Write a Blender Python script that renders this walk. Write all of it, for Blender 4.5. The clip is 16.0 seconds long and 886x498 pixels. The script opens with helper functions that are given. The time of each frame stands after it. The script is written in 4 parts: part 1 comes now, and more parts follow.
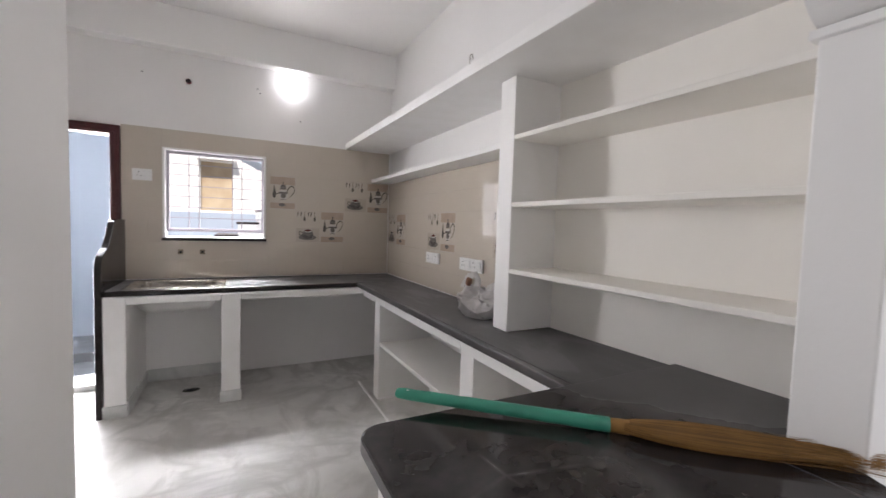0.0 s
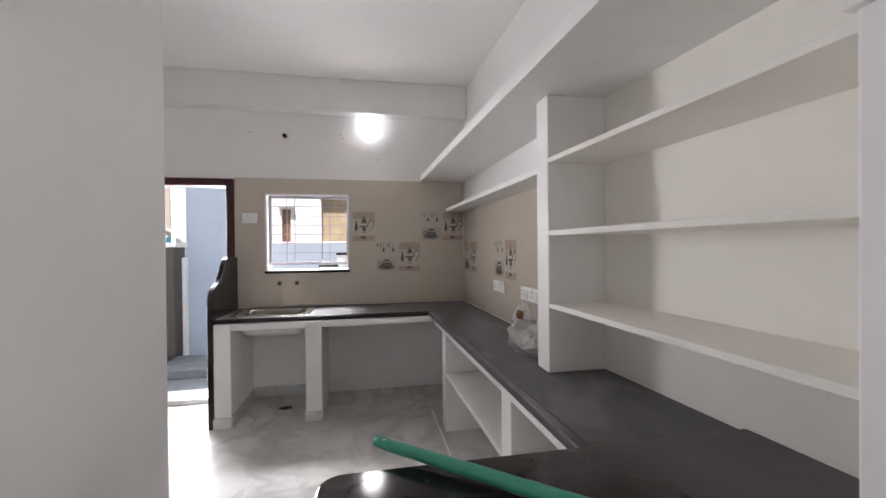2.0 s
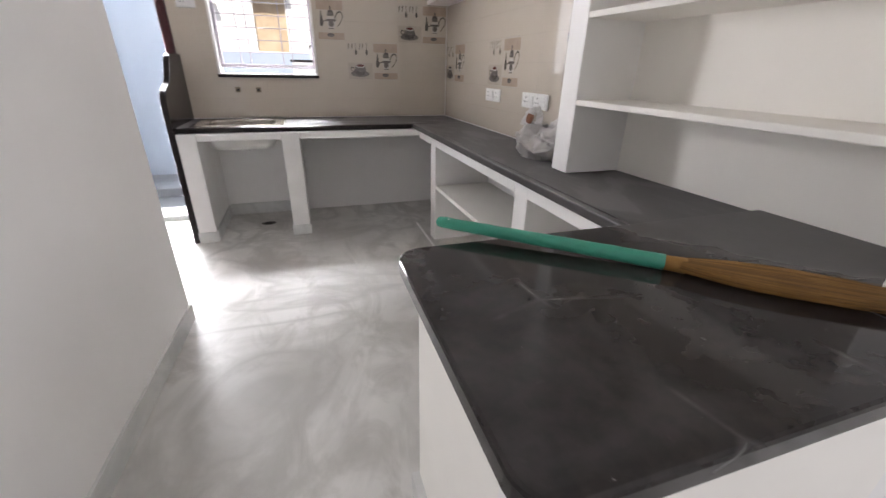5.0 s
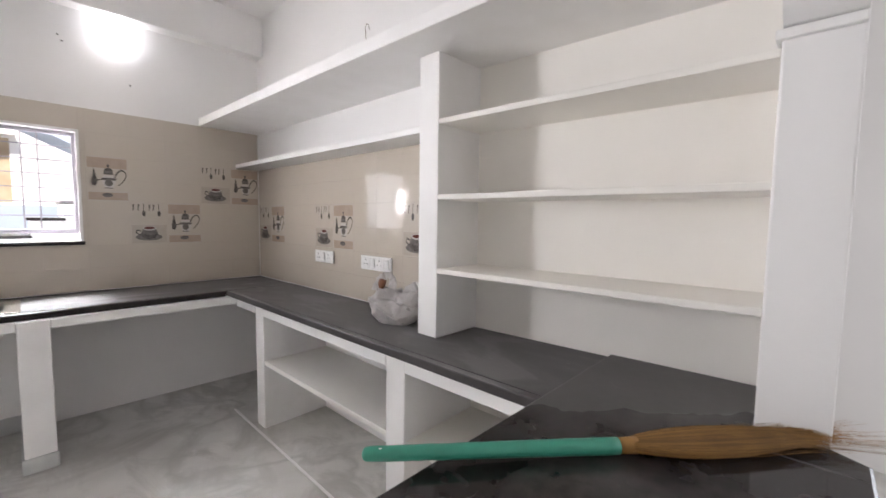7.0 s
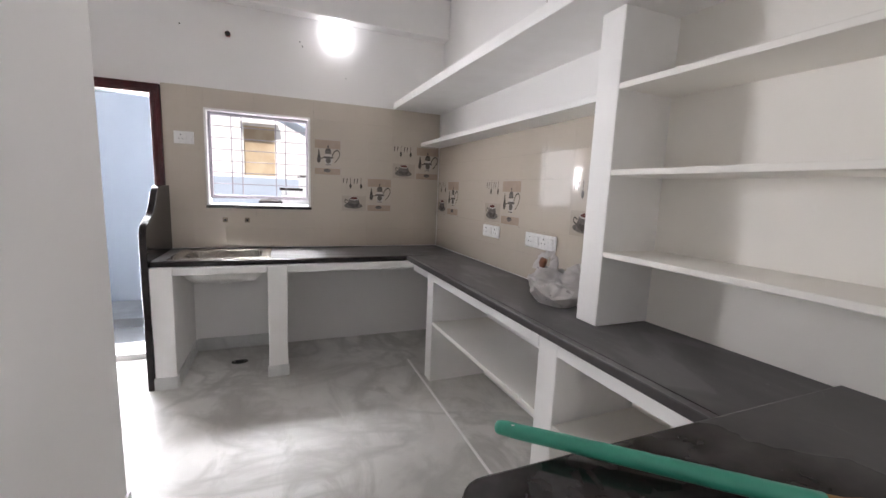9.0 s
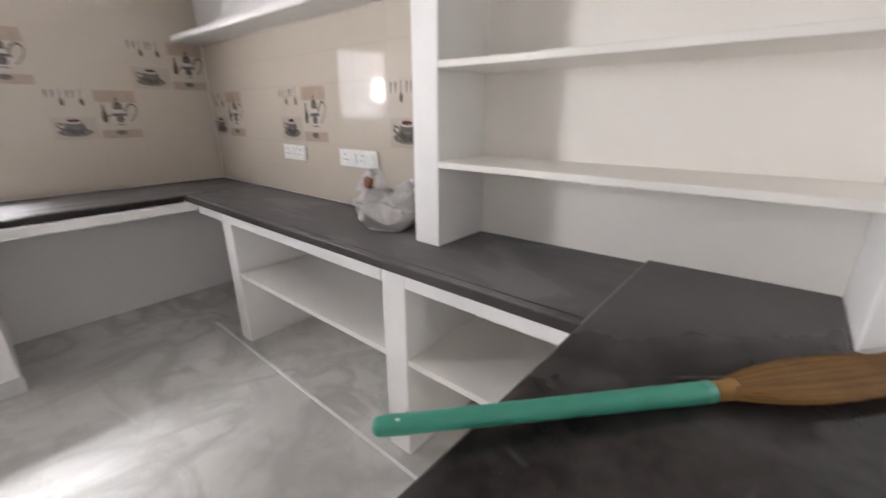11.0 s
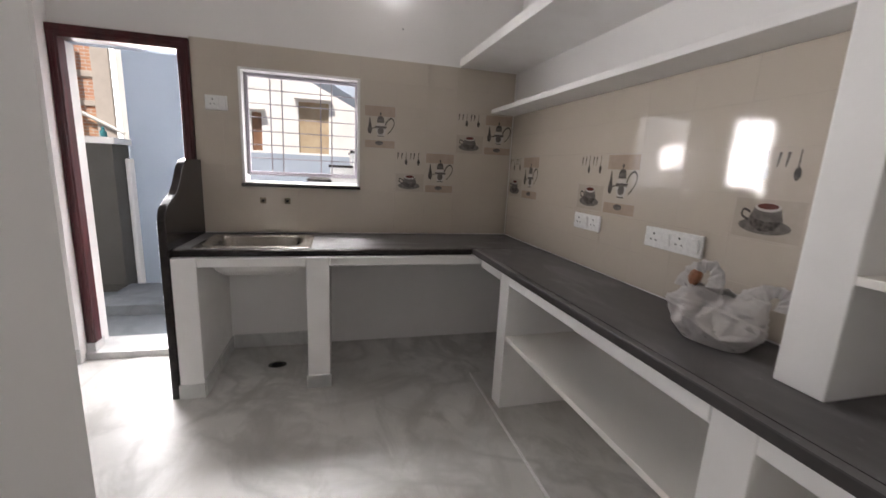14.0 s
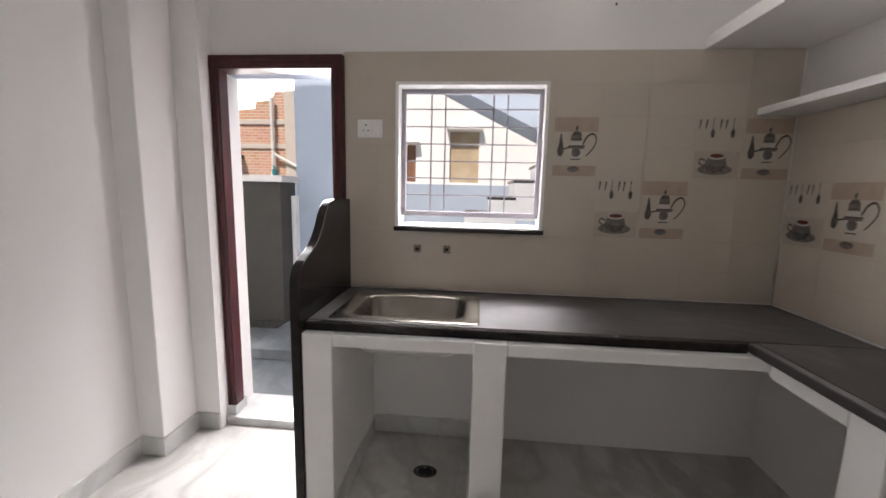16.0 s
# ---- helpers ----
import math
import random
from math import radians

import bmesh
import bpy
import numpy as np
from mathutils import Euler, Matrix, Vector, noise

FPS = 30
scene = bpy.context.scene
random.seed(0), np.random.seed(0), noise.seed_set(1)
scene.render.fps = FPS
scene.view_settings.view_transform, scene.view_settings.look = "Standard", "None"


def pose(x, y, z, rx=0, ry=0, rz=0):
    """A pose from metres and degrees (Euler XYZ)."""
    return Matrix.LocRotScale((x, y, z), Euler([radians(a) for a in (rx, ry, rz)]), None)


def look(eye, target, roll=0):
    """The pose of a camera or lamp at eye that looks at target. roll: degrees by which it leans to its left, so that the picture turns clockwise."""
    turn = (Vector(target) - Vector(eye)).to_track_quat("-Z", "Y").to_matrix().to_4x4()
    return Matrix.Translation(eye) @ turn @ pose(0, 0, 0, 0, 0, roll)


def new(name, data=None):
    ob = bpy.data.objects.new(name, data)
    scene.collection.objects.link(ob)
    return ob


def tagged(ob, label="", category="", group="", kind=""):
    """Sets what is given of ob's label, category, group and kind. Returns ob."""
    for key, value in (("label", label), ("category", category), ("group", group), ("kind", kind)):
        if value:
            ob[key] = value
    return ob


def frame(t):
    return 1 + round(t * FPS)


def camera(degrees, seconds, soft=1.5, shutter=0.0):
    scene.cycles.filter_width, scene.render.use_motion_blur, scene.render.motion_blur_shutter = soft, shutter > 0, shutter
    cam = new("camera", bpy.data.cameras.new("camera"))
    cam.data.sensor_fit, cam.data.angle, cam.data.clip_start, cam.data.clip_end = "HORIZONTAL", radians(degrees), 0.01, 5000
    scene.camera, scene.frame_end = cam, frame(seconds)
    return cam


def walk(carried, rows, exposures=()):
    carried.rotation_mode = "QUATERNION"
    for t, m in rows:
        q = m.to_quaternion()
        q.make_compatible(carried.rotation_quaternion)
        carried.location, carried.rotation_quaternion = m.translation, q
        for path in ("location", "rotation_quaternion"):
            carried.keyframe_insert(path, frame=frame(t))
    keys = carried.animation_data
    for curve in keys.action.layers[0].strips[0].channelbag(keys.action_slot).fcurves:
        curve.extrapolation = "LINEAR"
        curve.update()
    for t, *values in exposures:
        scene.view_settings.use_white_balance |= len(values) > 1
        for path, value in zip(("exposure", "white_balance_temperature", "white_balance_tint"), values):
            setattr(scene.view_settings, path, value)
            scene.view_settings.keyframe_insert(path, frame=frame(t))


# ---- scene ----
cam = camera(95.8, 16.0, soft=1.5, shutter=0.3)
PATH = [
    (0, (0.33, 0.263, 1.4), (1.235, 2.042, 1.289), 1.8),
    (0.5, (0.47, 0.306, 1.393), (1.079, 2.205, 1.243), 1.0),
    (1, (0.565, 0.35, 1.408), (0.942, 2.31, 1.28), 0.2),
    (1.5, (0.717, 0.249, 1.457), (1.008, 2.226, 1.396), -0.2),
    (2, (0.71, 0.189, 1.462), (1.089, 2.152, 1.449), -0.5),
    (2.5, (0.661, 0.127, 1.465), (1.186, 2.057, 1.46), -0.2),
    (3, (0.652, 0.087, 1.472), (1.29, 1.981, 1.413), 0.7),
    (3.5, (0.611, 0.091, 1.395), (1.17, 1.98, 1.047), 2.7),
    (4, (0.558, 0.111, 1.342), (0.986, 1.961, 0.713), 4.4),
    (4.2, (0.538, 0.117, 1.329), (0.886, 1.935, 0.571), 4.4),
    (6.3, (0.237, 0.656, 1.306), (1.587, 1.96, 0.615), 0.8),
    (6.5, (0.232, 0.655, 1.343), (1.689, 1.936, 0.857), 0.7),
    (7, (0.252, 0.637, 1.423), (1.698, 2.01, 1.273), 0.8),
    (7.5, (0.248, 0.623, 1.427), (1.458, 2.214, 1.361), 0.7),
    (8, (0.27, 0.62, 1.429), (1.134, 2.422, 1.333), 0.9),
    (8.2, (0.277, 0.611, 1.432), (1.019, 2.463, 1.303), 1.4),
    (10.3, (0.348, 0.848, 1.389), (1.208, 2.602, 0.961), 4.5),
    (10.5, (0.348, 0.907, 1.406), (1.305, 2.625, 1.039), 3.3),
    (11, (0.434, 0.925, 1.367), (1.871, 2.157, 0.722), -0.1),
    (11.5, (0.513, 0.889, 1.331), (2.023, 1.959, 0.573), -0.0),
    (12, (0.46, 0.906, 1.384), (1.783, 2.342, 0.949), 1.8),
    (12.5, (0.455, 0.907, 1.431), (1.452, 2.627, 1.218), 2.9),
    (13, (0.442, 0.932, 1.433), (1.103, 2.805, 1.204), 3.1),
    (13.5, (0.427, 1.093, 1.389), (0.986, 2.947, 0.889), 3.4),
    (14, (0.389, 1.269, 1.393), (0.896, 3.163, 1.002), 2.8),
    (14.5, (0.382, 1.446, 1.442), (0.736, 3.406, 1.257), 1.4),
    (15, (0.384, 1.706, 1.444), (0.525, 3.696, 1.313), 0.9),
    (15.5, (0.29, 1.976, 1.446), (0.268, 3.969, 1.28), 1.1),
    (16, (0.209, 2.181, 1.436), (0.035, 4.153, 1.145), 1.3),
]
EXPOSURES = [(t, s + 0.4, k, 16) for t, s, k in ((0.0, 0.57, 6500), (1.5, 0.48, 6500), (3.0, 0.3, 6550), (4.2, 0.6, 6550), (6.3, 0.94, 6500), (7.0, 0.92, 6500), (8.0, 0.7, 6450), (10.5, 0.62, 6550), (11.0, 1.0, 6550), (11.5, 1.16, 6550), (12.0, 1.1, 6550), (12.5, 0.54, 6550), (13.5, 0.1, 6700), (14.5, 0.2, 6750), (16.0, 0.1, 6750))]
walk(cam, [(t, look(eye, target, roll)) for t, eye, target, roll in PATH], EXPOSURES)

# ---- world, sun, exposure ----
world = bpy.data.worlds.new("sky")
scene.world = world
world.use_nodes = True
wn = world.node_tree.nodes
sky = wn.new("ShaderNodeTexSky")
sky.sky_type, sky.sun_disc = "NISHITA", False
sky.sun_elevation, sky.sun_rotation = radians(56), radians(200)
sky.altitude, sky.dust_density, sky.air_density = 0, 1.5, 1.0
world.node_tree.links.new(sky.outputs[0], wn["Background"].inputs[0])
wn["Background"].inputs[1].default_value = 0.05
sun = new("sun", bpy.data.lights.new("sun", "SUN"))
sun.data.energy, sun.data.angle, sun.data.color = 4.3, radians(0.6), (1.0, 0.95, 0.87)
sun.matrix_world = look((-1.1, -3.0, 4.8), (0, 0, 0))

# area lamps added as fill: an assumed hall window, sky over door and window
def fill_lamp(name, eye, target, w, h, watts, colour=(0.95, 0.98, 1.0), spread=180):
    lamp_ob = new(name, bpy.data.lights.new(name, "AREA"))
    lamp_ob.data.shape, lamp_ob.data.size, lamp_ob.data.size_y = "RECTANGLE", w, h
    lamp_ob.data.energy, lamp_ob.data.color = watts, colour
    lamp_ob.data.spread = radians(spread)
    lamp_ob.matrix_world = look(eye, target)
    return lamp_ob


fill_lamp("hall_fill_light", (3.57, -1.3, 1.6), (0.0, -1.3, 1.45), 2.2, 1.4, 19)
fill_lamp("door_sky_fill", (-0.85, 5.6, 3.2), (-0.95, 3.9, 0.3), 1.5, 0.9, 10, spread=64)
fill_lamp("window_sky_fill", (0.15, 5.5, 3.25), (0.2, 3.9, 1.0), 1.2, 0.9, 40, spread=62)
# fill lamps added in both openings for daylight, the door's turned to the counters
fill_lamp("window_fill_light", (0.148, 4.55, 1.63), (0.148, 3.0, 1.63), 0.74, 0.68, 2.5)
fill_lamp("door_fill_light", (-0.92, 4.60, 1.06), (0.3, 3.5, 1.0), 0.6, 1.9, 32, spread=110)
# unseen lamp added out in the lane to brighten the shelves through the door
fill_lamp("shelf_fill_light", (-4.6, 8.2, 1.3), (1.2, 2.2, 1.2), 5.5, 1.7, 46, (1.0, 0.99, 0.975), spread=60)
scene.cycles.max_bounces, scene.cycles.diffuse_bounces = 12, 9

# ---- materials ----
def srgb(r, g, b):
    return tuple(((c / 255) / 12.92 if c / 255 <= 0.04045 else ((c / 255 + 0.055) / 1.055) ** 2.4) for c in (r, g, b)) + (1,)


def mat(name, base, rough=0.5, second=None, scale=4.0, mix=0.5, fine=60.0, bump=0.05, metal=0.0, rough_var=0.08, spread=0.12, stretch=None, coat=0.0):
    """Principled surface with a coarse tint, a fine grain and a bump."""
    m = bpy.data.materials.new(name)
    m.use_nodes = True
    n, l = m.node_tree.nodes, m.node_tree.links
    p = n["Principled BSDF"]
    tc = n.new("ShaderNodeTexCoord")
    mp = n.new("ShaderNodeMapping")
    if stretch:
        mp.inputs["Scale"].default_value = stretch
    l.new(tc.outputs["Object"], mp.inputs[0])
    big, small = n.new("ShaderNodeTexNoise"), n.new("ShaderNodeTexNoise")
    big.inputs["Scale"].default_value, small.inputs["Scale"].default_value = scale, fine
    big.inputs["Detail"].default_value = small.inputs["Detail"].default_value = 5
    for t in (big, small):
        l.new(mp.outputs[0], t.inputs["Vector"])
    ramp = n.new("ShaderNodeMapRange")
    ramp.inputs[1].default_value, ramp.inputs[2].default_value = 0.5 - spread, 0.5 + spread
    l.new(big.outputs[0], ramp.inputs[0])
    mx = n.new("ShaderNodeMix")
    mx.data_type = "RGBA"
    mx.inputs["A"].default_value = base
    mx.inputs["B"].default_value = second or tuple(c * 0.9 for c in base[:3]) + (1,)
    amt = n.new("ShaderNodeMath")
    amt.operation = "MULTIPLY"
    amt.inputs[1].default_value = mix
    l.new(ramp.outputs[0], amt.inputs[0])
    l.new(amt.outputs[0], mx.inputs["Factor"])
    l.new(mx.outputs["Result"], p.inputs["Base Color"])
    rr = n.new("ShaderNodeMapRange")
    rr.inputs[3].default_value, rr.inputs[4].default_value = max(0.02, rough - rough_var), min(1, rough + rough_var)
    l.new(small.outputs[0], rr.inputs[0])
    l.new(rr.outputs[0], p.inputs["Roughness"])
    if bump:
        b = n.new("ShaderNodeBump")
        b.inputs["Strength"].default_value, b.inputs["Distance"].default_value = bump, 0.01
        l.new(small.outputs[0], b.inputs["Height"])
        l.new(b.outputs[0], p.inputs["Normal"])
    p.inputs["Metallic"].default_value = metal
    p.inputs["Coat Weight"].default_value = coat
    return m


def emitter(name, colour, strength):
    m = bpy.data.materials.new(name)
    m.use_nodes = True
    p = m.node_tree.nodes["Principled BSDF"]
    p.inputs["Base Color"].default_value = (0.8, 0.8, 0.8, 1)
    p.inputs["Emission Color"].default_value, p.inputs["Emission Strength"].default_value = colour, strength
    return m


def marble(name, light, dark, vein, rough):
    """Polished grey-white marble: clouds, warped veins and scuffs."""
    m = mat(name, light, rough, dark, 1.5, 0.75, 90, 0.01, rough_var=0.12, spread=0.16)
    n, l = m.node_tree.nodes, m.node_tree.links
    p = n["Principled BSDF"]
    tc = n.new("ShaderNodeTexCoord")
    warp = n.new("ShaderNodeTexNoise")
    warp.inputs["Scale"].default_value, warp.inputs["Detail"].default_value, warp.inputs["Distortion"].default_value = 1.0, 9, 1.0
    l.new(tc.outputs["Object"], warp.inputs["Vector"])
    band = n.new("ShaderNodeMapRange")
    ab = n.new("ShaderNodeMath")
    ab.operation = "SUBTRACT"
    ab.inputs[1].default_value = 0.5
    l.new(warp.outputs[0], ab.inputs[0])
    ab2 = n.new("ShaderNodeMath")
    ab2.operation = "ABSOLUTE"
    l.new(ab.outputs[0], ab2.inputs[0])
    l.new(ab2.outputs[0], band.inputs[0])
    band.inputs[1].default_value, band.inputs[2].default_value, band.inputs[3].default_value, band.inputs[4].default_value = 0.0, 0.05, 0.5, 0.0
    scuff = n.new("ShaderNodeTexNoise")
    smear = n.new("ShaderNodeMapping")
    smear.inputs["Rotation"].default_value, smear.inputs["Scale"].default_value = (0, 0, 0.7), (1, 0.6, 1)
    l.new(tc.outputs["Object"], smear.inputs[0])
    scuff.inputs["Scale"].default_value, scuff.inputs["Detail"].default_value, scuff.inputs["Distortion"].default_value = 4.2, 7, 0.7
    scuff.inputs["Roughness"].default_value = 0.62
    l.new(smear.outputs[0], scuff.inputs["Vector"])
    sr = n.new("ShaderNodeMapRange")
    sr.inputs[1].default_value, sr.inputs[2].default_value, sr.inputs[4].default_value = 0.47, 0.64, 0.9
    l.new(scuff.outputs[0], sr.inputs[0])
    old = p.inputs["Base Color"].links[0].from_socket
    a, b = n.new("ShaderNodeMix"), n.new("ShaderNodeMix")
    a.data_type = b.data_type = "RGBA"
    l.new(old, a.inputs["A"])
    a.inputs["B"].default_value = vein
    l.new(band.outputs[0], a.inputs["Factor"])
    l.new(a.outputs["Result"], b.inputs["A"])
    b.inputs["B"].default_value = dark
    l.new(sr.outputs[0], b.inputs["Factor"])
    l.new(b.outputs["Result"], p.inputs["Base Color"])
    return m


def granite(name, dust_low, dust_high, stretch, rough, detail=9, dull=0.75):
    """Black polished granite with fine flecks under a film of builders' dust."""
    m = mat(name, (0.014, 0.0105, 0.0105, 1), rough, (0.025, 0.019, 0.0185, 1), 30, 0.8, 220, 0.0)
    n, l = m.node_tree.nodes, m.node_tree.links
    p = n["Principled BSDF"]
    tc, mp = n.new("ShaderNodeTexCoord"), n.new("ShaderNodeMapping")
    mp.inputs["Scale"].default_value = stretch
    l.new(tc.outputs["Object"], mp.inputs[0])
    d, fine = n.new("ShaderNodeTexNoise"), n.new("ShaderNodeTexNoise")
    d.inputs["Scale"].default_value, d.inputs["Detail"].default_value, d.inputs["Distortion"].default_value = 2.2, detail, 0.8
    fine.inputs["Scale"].default_value, fine.inputs["Detail"].default_value = 45, 4
    l.new(mp.outputs[0], d.inputs["Vector"])
    l.new(tc.outputs["Object"], fine.inputs["Vector"])
    r = n.new("ShaderNodeMapRange")
    r.inputs[1].default_value, r.inputs[2].default_value = 0.36, 0.64
    r.inputs[3].default_value, r.inputs[4].default_value = dust_low, dust_high
    l.new(d.outputs[0], r.inputs[0])
    geo, sep = n.new("ShaderNodeNewGeometry"), n.new("ShaderNodeSeparateXYZ")
    l.new(geo.outputs["True Normal"], sep.inputs[0])
    up = n.new("ShaderNodeMapRange")
    up.inputs[1].default_value, up.inputs[2].default_value, up.inputs[3].default_value = 0.3, 0.95, 0.12
    l.new(sep.outputs["Z"], up.inputs[0])
    k = n.new("ShaderNodeMath")
    k.operation = "MULTIPLY"
    l.new(r.outputs[0], k.inputs[0])
    l.new(up.outputs[0], k.inputs[1])
    speck = n.new("ShaderNodeMapRange")
    speck.inputs[1].default_value, speck.inputs[2].default_value, speck.inputs[4].default_value = 0.66, 0.74, 0.35
    l.new(fine.outputs[0], speck.inputs[0])
    s = n.new("ShaderNodeMath")
    s.operation, s.use_clamp = "MULTIPLY_ADD", True
    l.new(speck.outputs[0], s.inputs[0])
    l.new(k.outputs[0], s.inputs[1])
    l.new(k.outputs[0], s.inputs[2])
    old = p.inputs["Base Color"].links[0].from_socket
    mx = n.new("ShaderNodeMix")
    mx.data_type = "RGBA"
    l.new(old, mx.inputs["A"])
    mx.inputs["B"].default_value = (0.29, 0.282, 0.282, 1)
    l.new(s.outputs[0], mx.inputs["Factor"])
    l.new(mx.outputs["Result"], p.inputs["Base Color"])
    rr = n.new("ShaderNodeMapRange")
    rr.inputs[2].default_value, rr.inputs[3].default_value, rr.inputs[4].default_value = 0.5, rough, dull
    l.new(s.outputs[0], rr.inputs[0])
    l.new(rr.outputs[0], p.inputs["Roughness"])
    return m


PAINT = mat("wall_paint", (0.835, 0.825, 0.815, 1), 0.75, (0.79, 0.78, 0.77, 1), 1.2, 0.6, 45, 0.06)
SHELF_PAINT = mat("shelf_paint", (0.85, 0.825, 0.78, 1), 0.65, (0.80, 0.775, 0.73, 1), 2.5, 0.6, 50, 0.06)
TRIM_PAINT = mat("white_emulsion", (0.84, 0.83, 0.82, 1), 0.6, (0.78, 0.77, 0.75, 1), 6, 0.5, 55, 0.06)
FLOOR = marble("floor_marble", (0.73, 0.715, 0.69, 1), (0.45, 0.44, 0.415, 1), (0.33, 0.325, 0.305, 1), 0.42)
FLOOR.node_tree.nodes["Principled BSDF"].inputs["Specular IOR Level"].default_value = 0.28
SKIRT = marble("skirting_marble", (0.70, 0.70, 0.685, 1), (0.52, 0.525, 0.515, 1), (0.40, 0.41, 0.405, 1), 0.35)
GRANITE_DUSTY = granite("dusty_granite", 0.2, 0.62, (2.4, 1.0, 1), 0.26, 8)
GRANITE_DUSTY_X = granite("dusty_granite_cross", 0.1, 0.52, (1.0, 2.6, 1), 0.26, 8)
GRANITE_EDGE = granite("dusty_granite_edge", 0.2, 0.7, (0.7, 0.7, 2), 0.45)
GRANITE_CLEAN = granite("polished_granite", 0.0, 0.085, (1.3, 1.9, 1), 0.1, 6.0, 0.2)
# faint straight rub marks across the polished top
gn, gl = GRANITE_CLEAN.node_tree.nodes, GRANITE_CLEAN.node_tree.links
gn["Principled BSDF"].inputs["Specular IOR Level"].default_value = 0.33
gtc, gvo, gno = gn.new("ShaderNodeTexCoord"), gn.new("ShaderNodeTexVoronoi"), gn.new("ShaderNodeTexNoise")
gvo.feature = "DISTANCE_TO_EDGE"
gvo.inputs["Scale"].default_value, gno.inputs["Scale"].default_value, gno.inputs["Detail"].default_value = 2.6, 5.0, 6
for gt in (gvo, gno):
    gl.new(gtc.outputs["Object"], gt.inputs["Vector"])
gline, gmask, gmul, gmix = gn.new("ShaderNodeMapRange"), gn.new("ShaderNodeMapRange"), gn.new("ShaderNodeMath"), gn.new("ShaderNodeMix")
gline.inputs[1].default_value, gline.inputs[2].default_value, gline.inputs[3].default_value, gline.inputs[4].default_value = 0.0, 0.02, 0.2, 0.0
gmask.inputs[1].default_value, gmask.inputs[2].default_value = 0.48, 0.62
gl.new(gvo.outputs["Distance"], gline.inputs[0])
gl.new(gno.outputs[0], gmask.inputs[0])
gmul.operation = "MULTIPLY"
gl.new(gline.outputs[0], gmul.inputs[0])
gl.new(gmask.outputs[0], gmul.inputs[1])
gmix.data_type = "RGBA"
gp_in = gn["Principled BSDF"].inputs["Base Color"]
gl.new(gp_in.links[0].from_socket, gmix.inputs["A"])
gmix.inputs["B"].default_value = (0.29, 0.28, 0.275, 1)
gspot, gadd = gn.new("ShaderNodeTexNoise"), gn.new("ShaderNodeMath")
gspot.inputs["Scale"].default_value, gspot.inputs["Detail"].default_value = 75, 3
gl.new(gtc.outputs["Object"], gspot.inputs["Vector"])
gsp = gn.new("ShaderNodeMapRange")
gsp.inputs[1].default_value, gsp.inputs[2].default_value, gsp.inputs[4].default_value = 0.735, 0.79, 0.3
gl.new(gspot.outputs[0], gsp.inputs[0])
gadd.use_clamp = True
gl.new(gmul.outputs[0], gadd.inputs[0])
gl.new(gsp.outputs[0], gadd.inputs[1])
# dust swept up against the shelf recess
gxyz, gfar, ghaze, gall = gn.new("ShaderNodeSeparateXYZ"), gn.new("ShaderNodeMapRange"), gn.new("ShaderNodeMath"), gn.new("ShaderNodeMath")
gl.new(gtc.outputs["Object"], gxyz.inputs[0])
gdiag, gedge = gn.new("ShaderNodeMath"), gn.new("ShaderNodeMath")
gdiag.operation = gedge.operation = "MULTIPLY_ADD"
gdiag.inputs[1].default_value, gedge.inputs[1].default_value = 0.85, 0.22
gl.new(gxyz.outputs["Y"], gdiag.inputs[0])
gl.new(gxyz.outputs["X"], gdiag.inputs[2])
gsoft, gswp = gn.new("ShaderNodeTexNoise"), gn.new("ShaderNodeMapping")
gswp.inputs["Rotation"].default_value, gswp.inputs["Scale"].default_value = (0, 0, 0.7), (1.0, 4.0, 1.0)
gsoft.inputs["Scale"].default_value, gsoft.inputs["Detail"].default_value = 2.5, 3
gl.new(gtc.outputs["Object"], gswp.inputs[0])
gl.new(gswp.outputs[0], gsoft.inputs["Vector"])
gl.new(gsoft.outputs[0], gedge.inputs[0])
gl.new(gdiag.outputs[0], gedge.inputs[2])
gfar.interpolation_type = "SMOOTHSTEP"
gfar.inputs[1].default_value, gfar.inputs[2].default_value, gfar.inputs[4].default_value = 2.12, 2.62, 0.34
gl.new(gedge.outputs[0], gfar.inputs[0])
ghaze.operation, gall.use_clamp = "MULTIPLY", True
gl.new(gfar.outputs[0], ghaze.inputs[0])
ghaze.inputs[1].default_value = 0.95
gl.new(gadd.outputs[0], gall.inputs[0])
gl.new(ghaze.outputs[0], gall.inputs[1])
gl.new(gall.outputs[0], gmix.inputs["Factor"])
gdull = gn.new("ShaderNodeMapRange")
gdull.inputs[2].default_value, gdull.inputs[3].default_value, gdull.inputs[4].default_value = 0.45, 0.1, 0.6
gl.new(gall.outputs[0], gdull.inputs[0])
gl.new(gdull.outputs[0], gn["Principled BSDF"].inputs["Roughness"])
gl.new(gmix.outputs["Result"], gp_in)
GRANITE_DARK = granite("dark_granite_panel", 0.0, 0.1, (2, 2, 2), 0.16)
GRANITE_DARK.node_tree.nodes["Principled BSDF"].inputs["Specular IOR Level"].default_value = 0.25
TILE = mat("beige_tile", (0.565, 0.505, 0.43, 1), 0.07, (0.535, 0.475, 0.40, 1), 3, 0.6, 6, 0.006, rough_var=0.01, coat=0.1)
TILE_CREAM = mat("print_tile_ground", (0.565, 0.505, 0.435, 1), 0.06, (0.52, 0.46, 0.39, 1), 12, 0.6, 30, 0.0, rough_var=0.02)
PRINT_TAN = mat("print_tan", (0.455, 0.36, 0.285, 1), 0.06, (0.41, 0.32, 0.25, 1), 22, 0.8, 60, 0.0)
